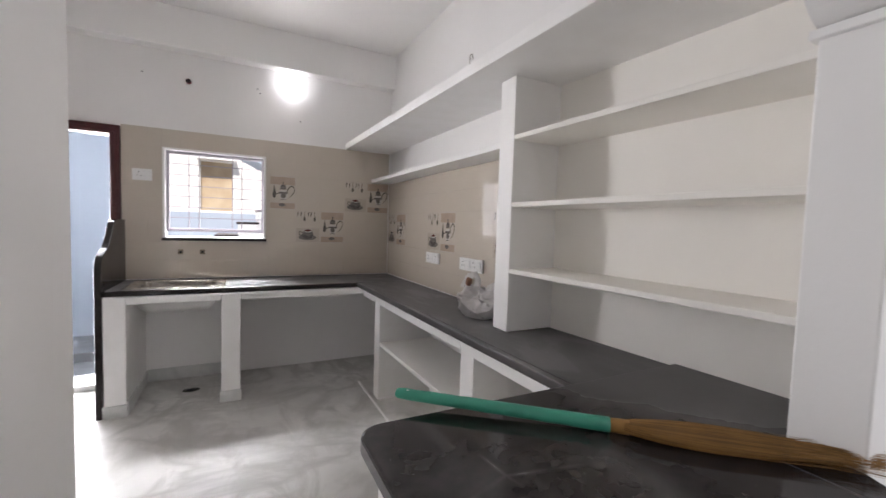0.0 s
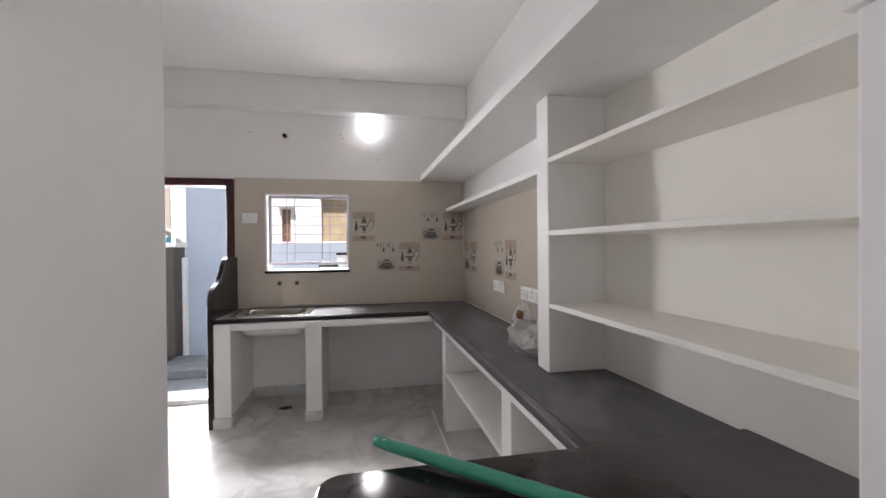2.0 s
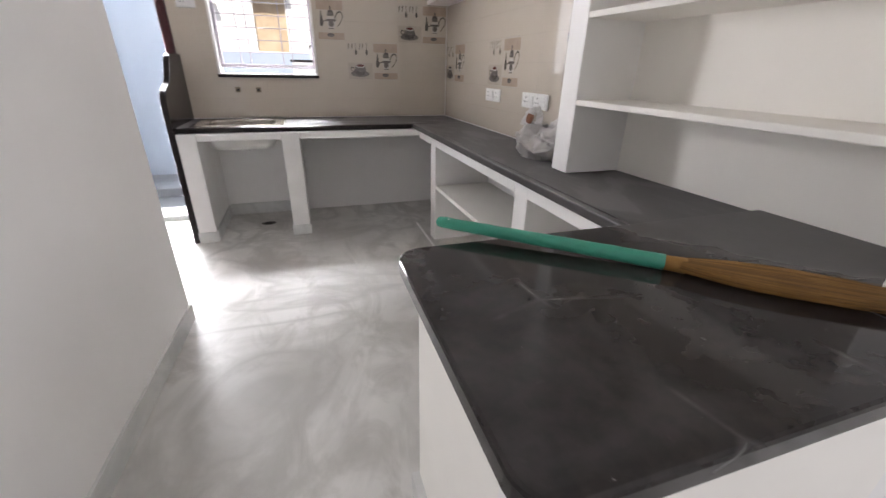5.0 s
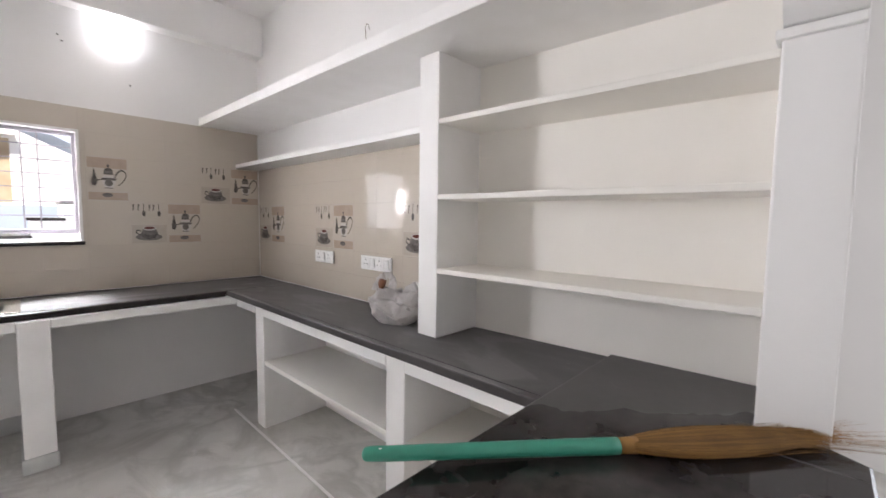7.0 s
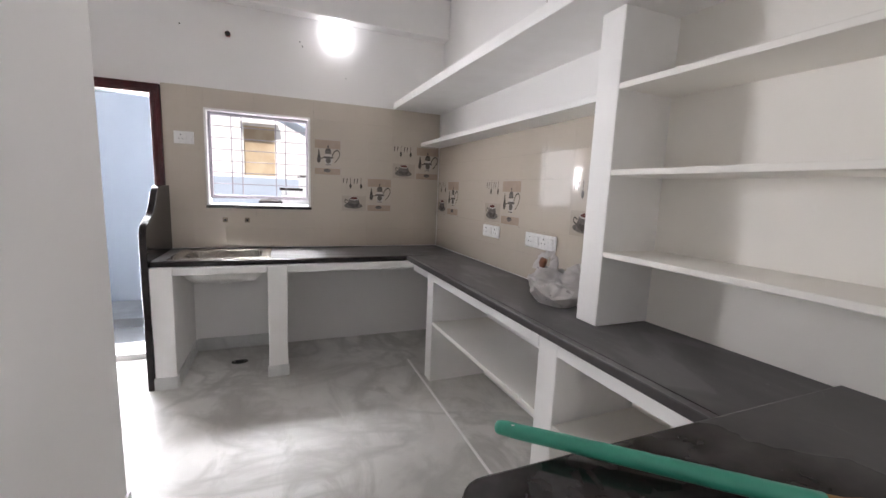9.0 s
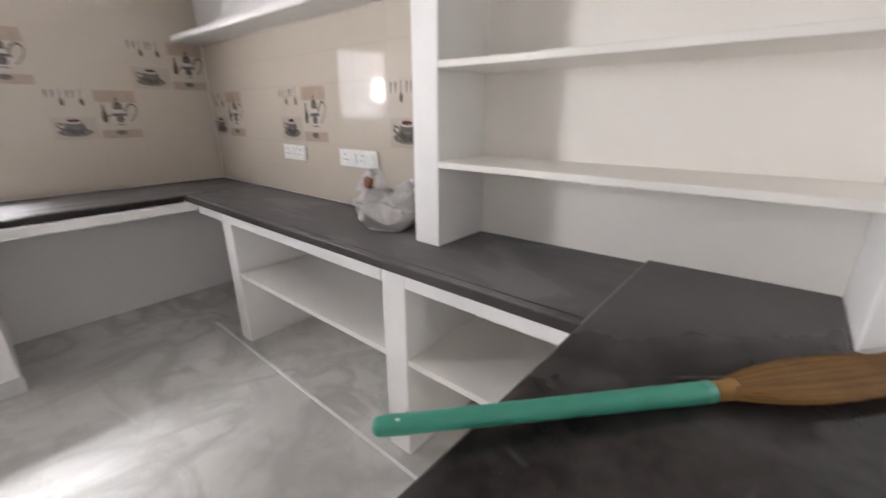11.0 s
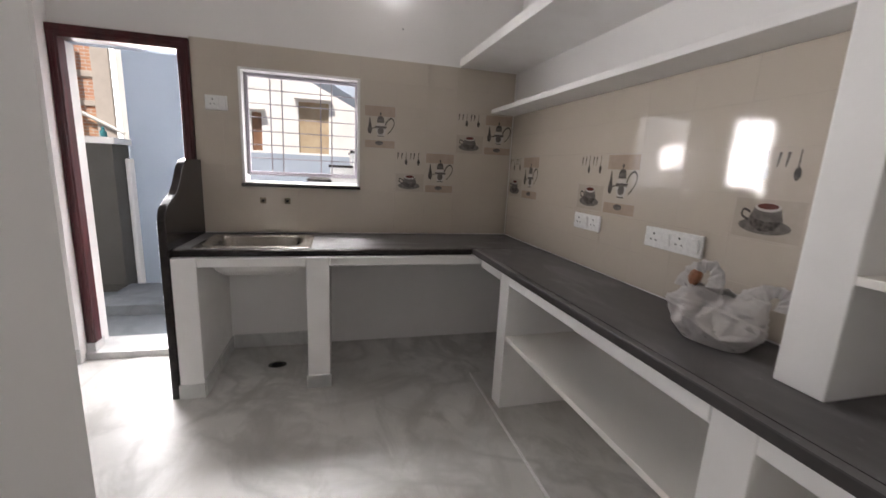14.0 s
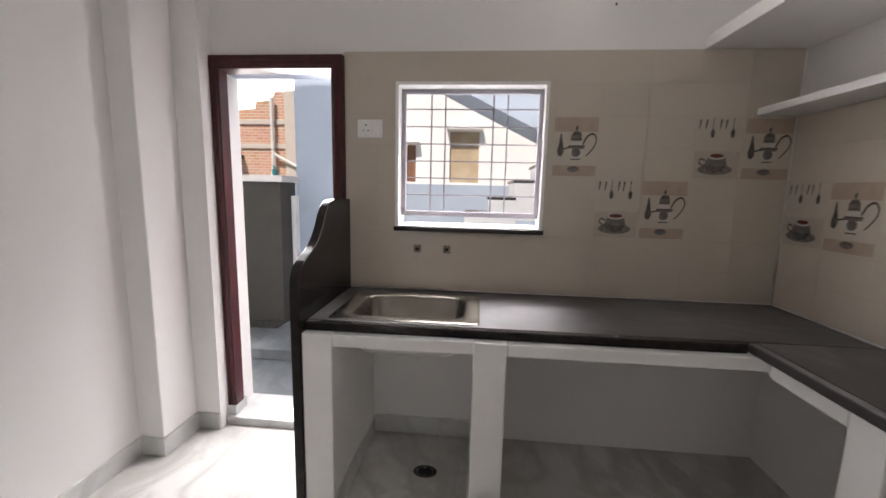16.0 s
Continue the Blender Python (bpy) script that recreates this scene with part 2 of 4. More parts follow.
PRINT_GROUND = mat("print_ground", (0.50, 0.44, 0.375, 1), 0.06, (0.46, 0.40, 0.335, 1), 22, 0.8, 60, 0.0)
PRINT_DARK = mat("print_charcoal", (0.065, 0.057, 0.053, 1), 0.08, (0.15, 0.135, 0.12, 1), 70, 0.8, 200, 0.0)
PRINT_GREY = mat("print_grey", (0.20, 0.18, 0.165, 1), 0.08, (0.11, 0.10, 0.09, 1), 40, 0.7, 200, 0.0)
PRINT_PALE = mat("print_pale", (0.60, 0.56, 0.52, 1), 0.06, (0.52, 0.48, 0.44, 1), 50, 0.5, 200, 0.0)
PRINT_RED = mat("print_tea_red", (0.13, 0.04, 0.03, 1), 0.08, (0.10, 0.035, 0.028, 1), 60, 0.6, 200, 0.0)
DOOR_WOOD = mat("maroon_varnish", (0.075, 0.010, 0.013, 1), 0.36, (0.04, 0.008, 0.01, 1), 5, 0.8, 60, 0.05, stretch=(8, 8, 0.6))
STEEL = mat("brushed_steel", (0.22, 0.195, 0.165, 1), 0.26, (0.34, 0.32, 0.29, 1), 3, 0.7, 140, 0.03, metal=1.0, stretch=(1, 9, 1))
STEEL_OUTER = mat("dull_steel_outside", (0.74, 0.73, 0.71, 1), 0.42, (0.62, 0.61, 0.59, 1), 5, 0.6, 140, 0.03, metal=0.15)
PLASTIC = mat("white_plastic", (0.82, 0.82, 0.81, 1), 0.28, (0.78, 0.78, 0.77, 1), 9, 0.4, 60, 0.0)
SOCKET = mat("socket_black", (0.03, 0.03, 0.03, 1), 0.5, None, 9, 0.4, 60, 0.0)
GREEN = mat("green_plastic", (0.05, 0.32, 0.225, 1), 0.33, (0.035, 0.24, 0.165, 1), 9, 0.6, 40, 0.05)
STRAW = mat("broom_straw", (0.40, 0.205, 0.055, 1), 0.75, (0.24, 0.12, 0.03, 1), 12, 0.5, 120, 0.1)
sn, sl = STRAW.node_tree.nodes, STRAW.node_tree.links
isl, smix = sn.new("ShaderNodeNewGeometry"), sn.new("ShaderNodeMix")
smix.data_type, smix.blend_type = "RGBA", "MULTIPLY"
smix.inputs["Factor"].default_value = 0.6
sl.new(sn["Principled BSDF"].inputs["Base Color"].links[0].from_socket, smix.inputs["A"])
sl.new(isl.outputs["Random Per Island"], smix.inputs["B"])
sl.new(smix.outputs["Result"], sn["Principled BSDF"].inputs["Base Color"])
BAG = mat("bag_film", (0.62, 0.59, 0.575, 1), 0.3, (0.46, 0.435, 0.42, 1), 14, 0.7, 40, 0.12)
BAG.node_tree.nodes["Principled BSDF"].inputs["Transmission Weight"].default_value = 0.22
BAG_STAIN = mat("bag_stain", (0.3, 0.13, 0.07, 1), 0.4, (0.18, 0.08, 0.05, 1), 40, 0.8, 90, 0.1)
RED_PLASTIC = mat("red_conduit", (0.25, 0.03, 0.02, 1), 0.45, None, 9, 0.4, 60, 0.0)
HOLE = mat("black_hole", (0.012, 0.01, 0.01, 1), 0.8, None, 9, 0.4, 60, 0.0)
BRASS = mat("dull_brass", (0.30, 0.25, 0.18, 1), 0.4, (0.12, 0.10, 0.08, 1), 60, 0.8, 90, 0.1, metal=0.7)
GRILLE = mat("lilac_grey_paint", (0.30, 0.28, 0.31, 1), 0.45, (0.24, 0.22, 0.25, 1), 8, 0.6, 60, 0.05)
LAMP = emitter("lamp_glow", (1.0, 0.97, 0.93, 1), 19.0)
DIFFUSER = emitter("lamp_rim", (0.95, 0.97, 1.0, 1), 2.0)
OUT_WHITE = mat("house_white", (0.78, 0.77, 0.75, 1), 0.85, (0.7, 0.69, 0.67, 1), 1.0, 0.7, 20, 0.1)
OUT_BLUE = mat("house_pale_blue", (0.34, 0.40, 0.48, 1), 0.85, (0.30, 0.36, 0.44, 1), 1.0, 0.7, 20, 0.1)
CEMENT = mat("cement_render", (0.065, 0.062, 0.056, 1), 0.9, (0.05, 0.048, 0.042, 1), 2.2, 0.8, 40, 0.2)
MORTAR = mat("mortar", (0.5, 0.45, 0.4, 1), 0.95, None, 6, 0.6, 60, 0.3)
OUT_WOOD = mat("brown_shutter", (0.26, 0.13, 0.07, 1), 0.6, (0.16, 0.08, 0.045, 1), 6, 0.8, 60, 0.1)
OUT_GLASS = mat("amber_blind", (0.46, 0.37, 0.25, 1), 0.5, (0.33, 0.24, 0.15, 1), 1.5, 0.9, 60, 0.1)
ROAD = mat("dusty_ground", (0.30, 0.27, 0.23, 1), 0.95, (0.22, 0.20, 0.17, 1), 1.3, 0.8, 30, 0.3)
PAVING = marble("yard_stone", (0.22, 0.235, 0.25, 1), (0.14, 0.152, 0.165, 1), (0.10, 0.108, 0.118, 1), 0.5)
PIPE = mat("grey_pipe", (0.6, 0.6, 0.58, 1), 0.5, None, 6, 0.5, 60, 0.0)
TEAL = mat("teal_plastic", (0.05, 0.3, 0.32, 1), 0.5, None, 6, 0.5, 60, 0.0)

# ---- builders ----
def mesh_from(name, bm, material):
    me = bpy.data.meshes.new(name)
    bm.normal_update()
    bm.to_mesh(me)
    bm.free()
    me.materials.append(material)
    return me


def part(name, bm, material, parent=None, label="", smooth=False):
    me = mesh_from(name, bm, material)
    if smooth:
        for p in me.polygons:
            p.use_smooth = True
    ob = new(name, me)
    if parent:
        ob.parent = parent
        ob.matrix_parent_inverse = parent.matrix_basis.inverted()
    if label:
        ob["label"] = label
    return ob


def thing(name, label, category, at=(0, 0, 0), group="", kind=""):
    ob = new(name)
    ob.empty_display_size = 0.05
    ob.location = at
    ob.matrix_basis = Matrix.Translation(at)
    return tagged(ob, label, category, group, kind)


def add_box(bm, x0, x1, y0, y1, z0, z1, bevel=0.0, seg=2):
    r = bmesh.ops.create_cube(bm, size=1)
    m = Matrix.LocRotScale(((x0 + x1) / 2, (y0 + y1) / 2, (z0 + z1) / 2), None, (abs(x1 - x0), abs(y1 - y0), abs(z1 - z0)))
    bmesh.ops.transform(bm, matrix=m, verts=r["verts"])
    if bevel:
        es = {e for v in r["verts"] for e in v.link_edges}
        bmesh.ops.bevel(bm, geom=list(es), offset=bevel, segments=seg, affect="EDGES", profile=0.5)
    return bm


def box(x0, x1, y0, y1, z0, z1, bevel=0.0, seg=2):
    return add_box(bmesh.new(), x0, x1, y0, y1, z0, z1, bevel, seg)


def prism(pts, lo, hi, axis="z", bevel=0.0, bm=None):
    """A polygon drawn in the two axes that remain, drawn out from lo to hi along the third."""
    bm = bm or bmesh.new()
    place = {"z": lambda a, b, c: (a, b, c), "x": lambda a, b, c: (c, a, b), "y": lambda a, b, c: (a, c, b)}[axis]
    bot = [bm.verts.new(place(a, b, lo)) for a, b in pts]
    top = [bm.verts.new(place(a, b, hi)) for a, b in pts]
    fs = [bm.faces.new(bot[::-1]), bm.faces.new(top)]
    for i in range(len(pts)):
        j = (i + 1) % len(pts)
        fs.append(bm.faces.new((bot[i], bot[j], top[j], top[i])))
    bmesh.ops.recalc_face_normals(bm, faces=fs)
    if bevel:
        rim = [e for e in bm.edges if (e.verts[0] in top and e.verts[1] in top) or (e.verts[0] in bot and e.verts[1] in bot)]
        bmesh.ops.bevel(bm, geom=rim, offset=bevel, segments=2, affect="EDGES", profile=0.5)
    return bm


def tube(points, radius, sides=8, taper=None, bm=None):
    """A round bar along a line of points."""
    bm = bm or bmesh.new()
    pts = [Vector(p) for p in points]
    rings = []
    for i, p in enumerate(pts):
        d = (pts[min(i + 1, len(pts) - 1)] - pts[max(i - 1, 0)]).normalized()
        side = d.cross(Vector((0, 0, 1)) if abs(d.z) < 0.9 else Vector((1, 0, 0))).normalized()
        up = side.cross(d)
        r = radius * (taper(i / (len(pts) - 1)) if taper else 1)
        rings.append([bm.verts.new(p + r * (math.cos(2 * math.pi * k / sides) * side + math.sin(2 * math.pi * k / sides) * up)) for k in range(sides)])
    for a, b in zip(rings, rings[1:]):
        for k in range(sides):
            bm.faces.new((a[k], a[(k + 1) % sides], b[(k + 1) % sides], b[k]))
    bm.faces.new(rings[0][::-1]), bm.faces.new(rings[-1])
    bmesh.ops.recalc_face_normals(bm, faces=bm.faces[:])
    return bm


def smooth_line(pts, steps=6):
    """Points along a soft curve through pts."""
    out = []
    for i in range(len(pts) - 1):
        p0, p1, p2, p3 = (Vector(pts[max(0, min(len(pts) - 1, i + k))]) for k in (-1, 0, 1, 2))
        for s in range(steps):
            t = s / steps
            out.append(tuple(0.5 * (2 * p1 + (p2 - p0) * t + (2 * p0 - 5 * p1 + 4 * p2 - p3) * t * t + (3 * p1 - p0 - 3 * p2 + p3) * t ** 3)))
    return out + [tuple(pts[-1])]


def structure(name, bm, material, label, category="wall"):
    return tagged(part(name, bm, material), label, category, kind="structure")


# ---- the plan ----
BACK, RIGHT, ALCOVE = 4.36, 1.745, 1.845      # faces of the tiled walls and of the shelf recess
CEIL, TILE_TOP = 3.12, 2.145
TOP, PEN = 0.88, 0.892                         # tops of the counters and of the peninsula
OUT = 4.58                                     # outer face of the back wall
WX0, WX1, WZ0, WZ1 = -0.245, 0.54, 1.232, 1.988
DX0, DX1, DZ = -1.275, -0.535, 2.125

# ---- structure ----
structure("floor", box(-2.2, 3.6, -3.3, OUT - 0.1, -0.1, 0.0), FLOOR, "polished grey-white marble floor with soft veins and scuffs", "floor")
# block above the ceiling, out of view, added to keep sun off the yard
structure("shading_storey", box(-6.5, 3.75, -3.3, OUT, CEIL + 0.141, 5.4), OUT_WHITE, "unseen plain white storey block added to shade the yard", "storey")
structure("ceiling", box(-2.2, 3.6, -3.3, OUT, CEIL, CEIL + 0.14), PAINT, "plain white painted plaster ceiling", "ceiling")
bw = bmesh.new()                               # back wall with its door and window openings
W = BACK + 0.012
for x0, x1, z0, z1 in ((-2.2, DX0, 0, CEIL), (DX0, DX1, DZ, CEIL), (DX1, WX0, 0, CEIL), (WX0, WX1, 0, WZ0), (WX0, WX1, WZ1, CEIL), (WX1, 2.3, 0, CEIL)):
    add_box(bw, x0, x1, W, OUT, z0, z1)
structure("wall_back", bw, PAINT, "white plastered kitchen wall with a doorway and a barred window")
structure("wall_right", box(RIGHT + 0.012, 2.3, 2.0, W, 0, CEIL), PAINT, "white plastered wall above glossy beige tiles")
structure("wall_recess", prism([(1.888, 0.742), (1.803, 2.0), (2.3, 2.0), (2.3, 0.742)], 0, CEIL), SHELF_PAINT, "cream painted wall behind the open shelves")
structure("wall_recess_upper", prism([(RIGHT + 0.051, 2.0), (RIGHT + 0.075, 0.745), (1.95, 0.745), (1.85, 2.0)], 2.21, CEIL), PAINT, "white plastered wall above the loft slab")
structure("wall_left", prism([(-0.318, 2.52), (-0.362, 1.1), (-0.45, -3.2), (-0.61, -3.2), (-0.51, 1.1), (-0.466, 2.52)], 0, CEIL), PAINT, "white painted wall ending in a plain corner")
structure("wall_passage", box(-2.2, -1.55, 1.0, 4.0, 0, CEIL), PAINT, "white painted side wall of the passage")
structure("wall_passage_end", box(-1.55, -0.5, 1.0, 1.12, 0, CEIL), PAINT, "white painted end wall of the passage")
structure("wall_house_side", box(-6.5, -2.201, 1.0, OUT, 0, CEIL + 0.14), OUT_WHITE, "plain white outside wall of the house")
structure("wall_pier", box(-2.2, -1.418, 4.0, 4.26, 0, CEIL, 0.006), PAINT, "white painted pier beside the back door")
structure("wall_door_side", box(-2.2, DX0, 4.26, W - 0.002, 0, CEIL), PAINT, "white painted return beside the door frame")
structure("wall_partition", box(1.555, 3.6, 0.592, 0.74, 0, CEIL, 0.006), PAINT, "white painted pier closing the shelves")
structure("wall_hall", box(-2.2, 3.6, -3.3, -3.15, 0, CEIL), PAINT, "plain white hall wall")
# unseen wall; its window opening is added to go with the hall lamp
hs = bmesh.new()
for y0, y1, z0, z1 in ((-3.3, -2.4, 0, CEIL), (-0.2, 0.74, 0, CEIL), (-2.4, -0.2, 0, 0.9), (-2.4, -0.2, 2.3, CEIL)):
    add_box(hs, 3.6, 3.75, y0, y1, z0, z1)
structure("wall_hall_right", hs, PAINT, "plain white hall wall, unseen, with an added wide window opening")
structure("beam_back", box(-2.2, RIGHT + 0.01, 4.245, W, 2.79, CEIL, 0.008), PAINT, "white plastered beam along the wall top", "beam")
structure("beam_entrance", box(-0.37, 1.555, 0.592, 0.744, 2.147, CEIL), PAINT, "white plastered beam over the kitchen entrance", "beam")
structure("loft_slab", prism([(1.283, 4.372), (1.360, 1.178), (-0.35, 1.178), (-0.35, 0.745), (1.90, 0.745), (1.82, 2.0), (RIGHT + 0.06, 2.0), (RIGHT + 0.012, 4.372)], 2.147, 2.208, "z", 0.004), TRIM_PAINT, "white painted concrete loft slab over the counter", "loft")

# curved corbel and fillet at the head of the partition
cb = thing("corbel", "white plaster corbel with a rounded belly on a fillet", "corbel", (1.555, 0.65, 1.89), kind="structure")
part("fillet", box(1.537, 1.66, 0.593, 0.752, 1.868, 1.892, 0.004), TRIM_PAINT, cb)
arc = [(1.575, 1.893)] + [(1.553 - 0.15 * math.sin(a) ** 1.1, 1.893 + 0.252 * (1 - math.cos(a))) for a in [i * math.pi / 2 / 10 for i in range(11)]] + [(1.575, 2.145)]
part("belly", prism(arc, 0.594, 0.738, "y"), PAINT, cb, smooth=False)


def skirting(pts, h=0.1, t=0.012):
    """Marble skirting boards along a line on the floor, standing off to the right of it."""
    for a, b in zip(pts, pts[1:]):
        a, b = Vector(a), Vector(b)
        d = (b - a).normalized()
        n = Vector((d.y, -d.x))
        structure("baseboard", prism([tuple(a - n * 0.004), tuple(b - n * 0.004), tuple(b + n * t), tuple(a + n * t)], 0.0, h, "z", 0.002), SKIRT, "grey-white marble skirting board", "skirting")


skirting([(-0.45, -3.1), (-0.362, 1.1), (-0.318, 2.53)])
skirting([(-0.306, 2.52), (-0.466, 2.52)])
skirting([(-1.55, 1.12), (-1.55, 4.0)])
skirting([(-1.55, 4.0), (-1.406, 4.0)])
skirting([(-1.418, 4.0), (-1.418, 4.26)])
skirting([(-1.418, 4.26), (DX0, 4.26)])

# ---- door ----
door = thing("door_1", "dark maroon varnished door frame standing open to the yard", "door frame", ((DX0 + DX1) / 2, BACK, 0), kind="structure")
for name, x0, x1, deep in (("jamb", DX0 - 0.004, DX0 + 0.054, 0.055), ("jamb", DX1 - 0.062, DX1 + 0.004, 0.09)):
    jm = part(name, box(x0, x1, BACK - 0.022, BACK + deep, 0.11, DZ, 0.004), DOOR_WOOD, door)
    mid = (x0 + x1) / 2
    for off in (-0.014, 0.012):
        part("bead", box(mid + off - 0.005, mid + off + 0.005, BACK - 0.029, BACK - 0.02, 0.11, DZ - 0.05, 0.003), DOOR_WOOD, jm)
    part("plinth", box(x0 + 0.002, x1 - 0.002, BACK - 0.03, BACK + 0.09, 0.0, 0.11, 0.003), SKIRT, door, "grey marble plinth block")
head = part("head", box(DX0 - 0.004, DX1 + 0.004, BACK - 0.024, BACK + 0.09, DZ - 0.068, DZ + 0.003, 0.004), DOOR_WOOD, door)
for off in (-0.048, -0.022):
    part("bead", box(DX0 + 0.02, DX1 - 0.02, BACK - 0.031, BACK - 0.022, DZ + off - 0.005, DZ + off + 0.005, 0.003), DOOR_WOOD, head)
part("threshold", box(DX0, DX1, BACK - 0.05, OUT + 0.02, -0.02, 0.048, 0.004), SKIRT, door, "grey marble threshold")
part("reveal", box(DX0 + 0.001, DX0 + 0.014, BACK + 0.057, OUT - 0.002, 0.048, DZ - 0.002, 0.002), OUT_WHITE, door, "white painted outer reveal")
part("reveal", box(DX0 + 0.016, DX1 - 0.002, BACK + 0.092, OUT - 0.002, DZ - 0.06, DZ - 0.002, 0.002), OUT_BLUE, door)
# ---- window ----
win = thing("window_1", "open kitchen window with a lilac-grey welded bar grille", "window", ((WX0 + WX1) / 2, BACK, WZ0), kind="structure")
for x0, x1, z0, z1 in ((WX0 - 0.006, WX0 + 0.012, WZ0, WZ1), (WX1 - 0.012, WX1 + 0.006, WZ0, WZ1), (WX0 - 0.006, WX1 + 0.006, WZ1 - 0.012, WZ1 + 0.006)):
    part("edge_trim", box(x0, x1, BACK - 0.012, BACK + 0.012, z0, z1, 0.002), TRIM_PAINT, win)
part("sill", box(WX0 - 0.012, WX1 + 0.012, BACK - 0.022, OUT + 0.03, WZ0 - 0.022, WZ0 + 0.002, 0.003), GRANITE_DARK, win, "dark granite sill edge")
part("sill_top", box(WX0 + 0.012, WX1 - 0.012, BACK - 0.008, OUT + 0.02, WZ0 + 0.003, WZ0 + 0.009, 0.002), TRIM_PAINT, win)
GY = BACK + 0.135
gx0, gx1, gz0, gz1 = WX0 + 0.002, WX1 - 0.002, WZ0 + 0.055, WZ1 - 0.002
fr = bmesh.new()
for a in ((gx0, gx0 + 0.024, gz0, gz1), (gx1 - 0.024, gx1, gz0, gz1), (gx0 + 0.024, gx1 - 0.024, gz0, gz0 + 0.028), (gx0 + 0.024, gx1 - 0.024, gz1 - 0.024, gz1)):
    add_box(fr, a[0], a[1], GY - 0.012, GY + 0.012, a[2], a[3], 0.002, 1)
part("window_frame", fr, GRILLE, win)
for f in (0.215, 0.315, 0.655, 0.755):
    x = gx0 + f * (gx1 - gx0)
    part("grille_bar", box(x - 0.004, x + 0.004, GY - 0.005, GY + 0.005, gz0 + 0.02, gz1 - 0.02, 0.001, 1), GRILLE, win)
for i in range(6):
    z = gz0 + 0.028 + (i + 1) * (gz1 - gz0 - 0.04) / 7
    part("grille_bar", box(gx0 + 0.02, gx1 - 0.02, GY - 0.012, GY - 0.006, z - 0.0035, z + 0.0035, 0.001, 1), GRILLE, win)

# ---- counters ----
ex0, ex1 = -0.546, -0.505
prof = smooth_line([(3.694, 0.0), (3.694, 0.5), (3.694, 0.98), (3.70, 1.06), (3.73, 1.115), (3.80, 1.15), (3.88, 1.185), (3.95, 1.25), (4.0, 1.32), (4.06, 1.365), (4.15, 1.378), (4.357, 1.378)], 4) + [(4.357, 0.0)]
tagged(part("granite_end_panel", prism(prof, ex0, ex1, "x", 0.004), GRANITE_DARK), "upright dark granite end panel with an ogee-curved top edge", "counter panel")
sx0, sx1, sy0, sy1 = -0.365, 0.175, 3.83, 4.20
slab = thing("counter_slab_back", "dusty black granite worktop under the window with a sink cut-out", "worktop", (0.5, 4.0, TOP))
cs = bmesh.new()
for a in ((-0.503, sx0, 3.77, 4.358), (sx1, RIGHT - 0.002, 3.77, 4.358), (sx0, sx1, 3.77, sy0), (sx0, sx1, sy1, 4.358)):
    add_box(cs, a[0], a[1], a[2], a[3], TOP - 0.038, TOP)
part("top", cs, GRANITE_DUSTY_X, slab)
part("nosing", box(-0.503, 1.25, 3.735, 3.77, TOP - 0.038, TOP, 0.006), GRANITE_DARK, slab, "dark polished front edge")
slab2 = thing("counter_slab_right", "dusty black granite worktop running along the tiled wall", "worktop", (1.5, 2.5, TOP))
part("top", prism([(1.285, 1.230), (1.865, 1.230), (1.815, 2.0), (RIGHT - 0.002, 2.0), (RIGHT - 0.002, 3.768), (1.285, 3.768)], TOP - 0.038, TOP), GRANITE_DUSTY, slab2)
part("nosing", box(1.25, 1.285, 1.230, 3.768, TOP - 0.038, TOP, 0.006), GRANITE_EDGE, slab2)


def rounded(x0, x1, y0, y1, r, corners=(1, 1, 1, 1), n=6):
    """A rectangle with some corners rounded, from the low corner counterclockwise."""
    out = []
    for (cx, cy, a0), on in zip(((x0, y0, 180), (x1, y0, 270), (x1, y1, 0), (x0, y1, 90)), corners):
        if not on:
            out.append((cx, cy))
            continue
        mx, my = cx + (r if cx == x0 else -r), cy + (r if cy == y0 else -r)
        out += [(mx + r * math.cos(radians(a0 + 90 * i / n)), my + r * math.sin(radians(a0 + 90 * i / n))) for i in range(n + 1)]
    return out


pen_pts = [(0.588 + 0.065 + 0.065 * math.cos(radians(180 + 15 * i)), 0.525 + 0.065 + 0.065 * math.sin(radians(180 + 15 * i))) for i in range(7)]
pen_pts += [(1.515, 0.525), (1.553, 0.59), (1.553, 0.742), (1.896, 0.742), (1.865, 1.228)]
pen_pts += [(0.588 + 0.065 + 0.065 * math.cos(radians(90 + 15 * i)), 1.228 - 0.065 + 0.065 * math.sin(radians(90 + 15 * i))) for i in range(7)]
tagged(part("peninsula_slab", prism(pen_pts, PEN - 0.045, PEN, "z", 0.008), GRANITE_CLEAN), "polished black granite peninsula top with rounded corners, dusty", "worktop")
structure("slab_joint", box(1.31, 1.862, 1.2282, 1.2325, TOP - 0.001, TOP + 0.003, 0.001), MORTAR, "pale dusty cement joint between the granite slabs", "joint")
pb = thing("peninsula_base", "white plastered base carrying the granite peninsula", "counter base", (1.1, 0.9, 0))
part("body", prism([(0.645, 0.585), (1.553, 0.585), (1.553, 0.742), (1.88, 0.742), (1.85, 1.20), (0.645, 1.20)], 0, PEN - 0.046), SHELF_PAINT, pb)
part("edge_post", box(0.625, 0.70, 0.572, 0.66, 0.0, PEN - 0.046, 0.004), TRIM_PAINT, pb)
part("foot", box(0.618, 0.71, 0.565, 1.21, 0.0, 0.075, 0.003), SKIRT, pb, "marble-clad foot")

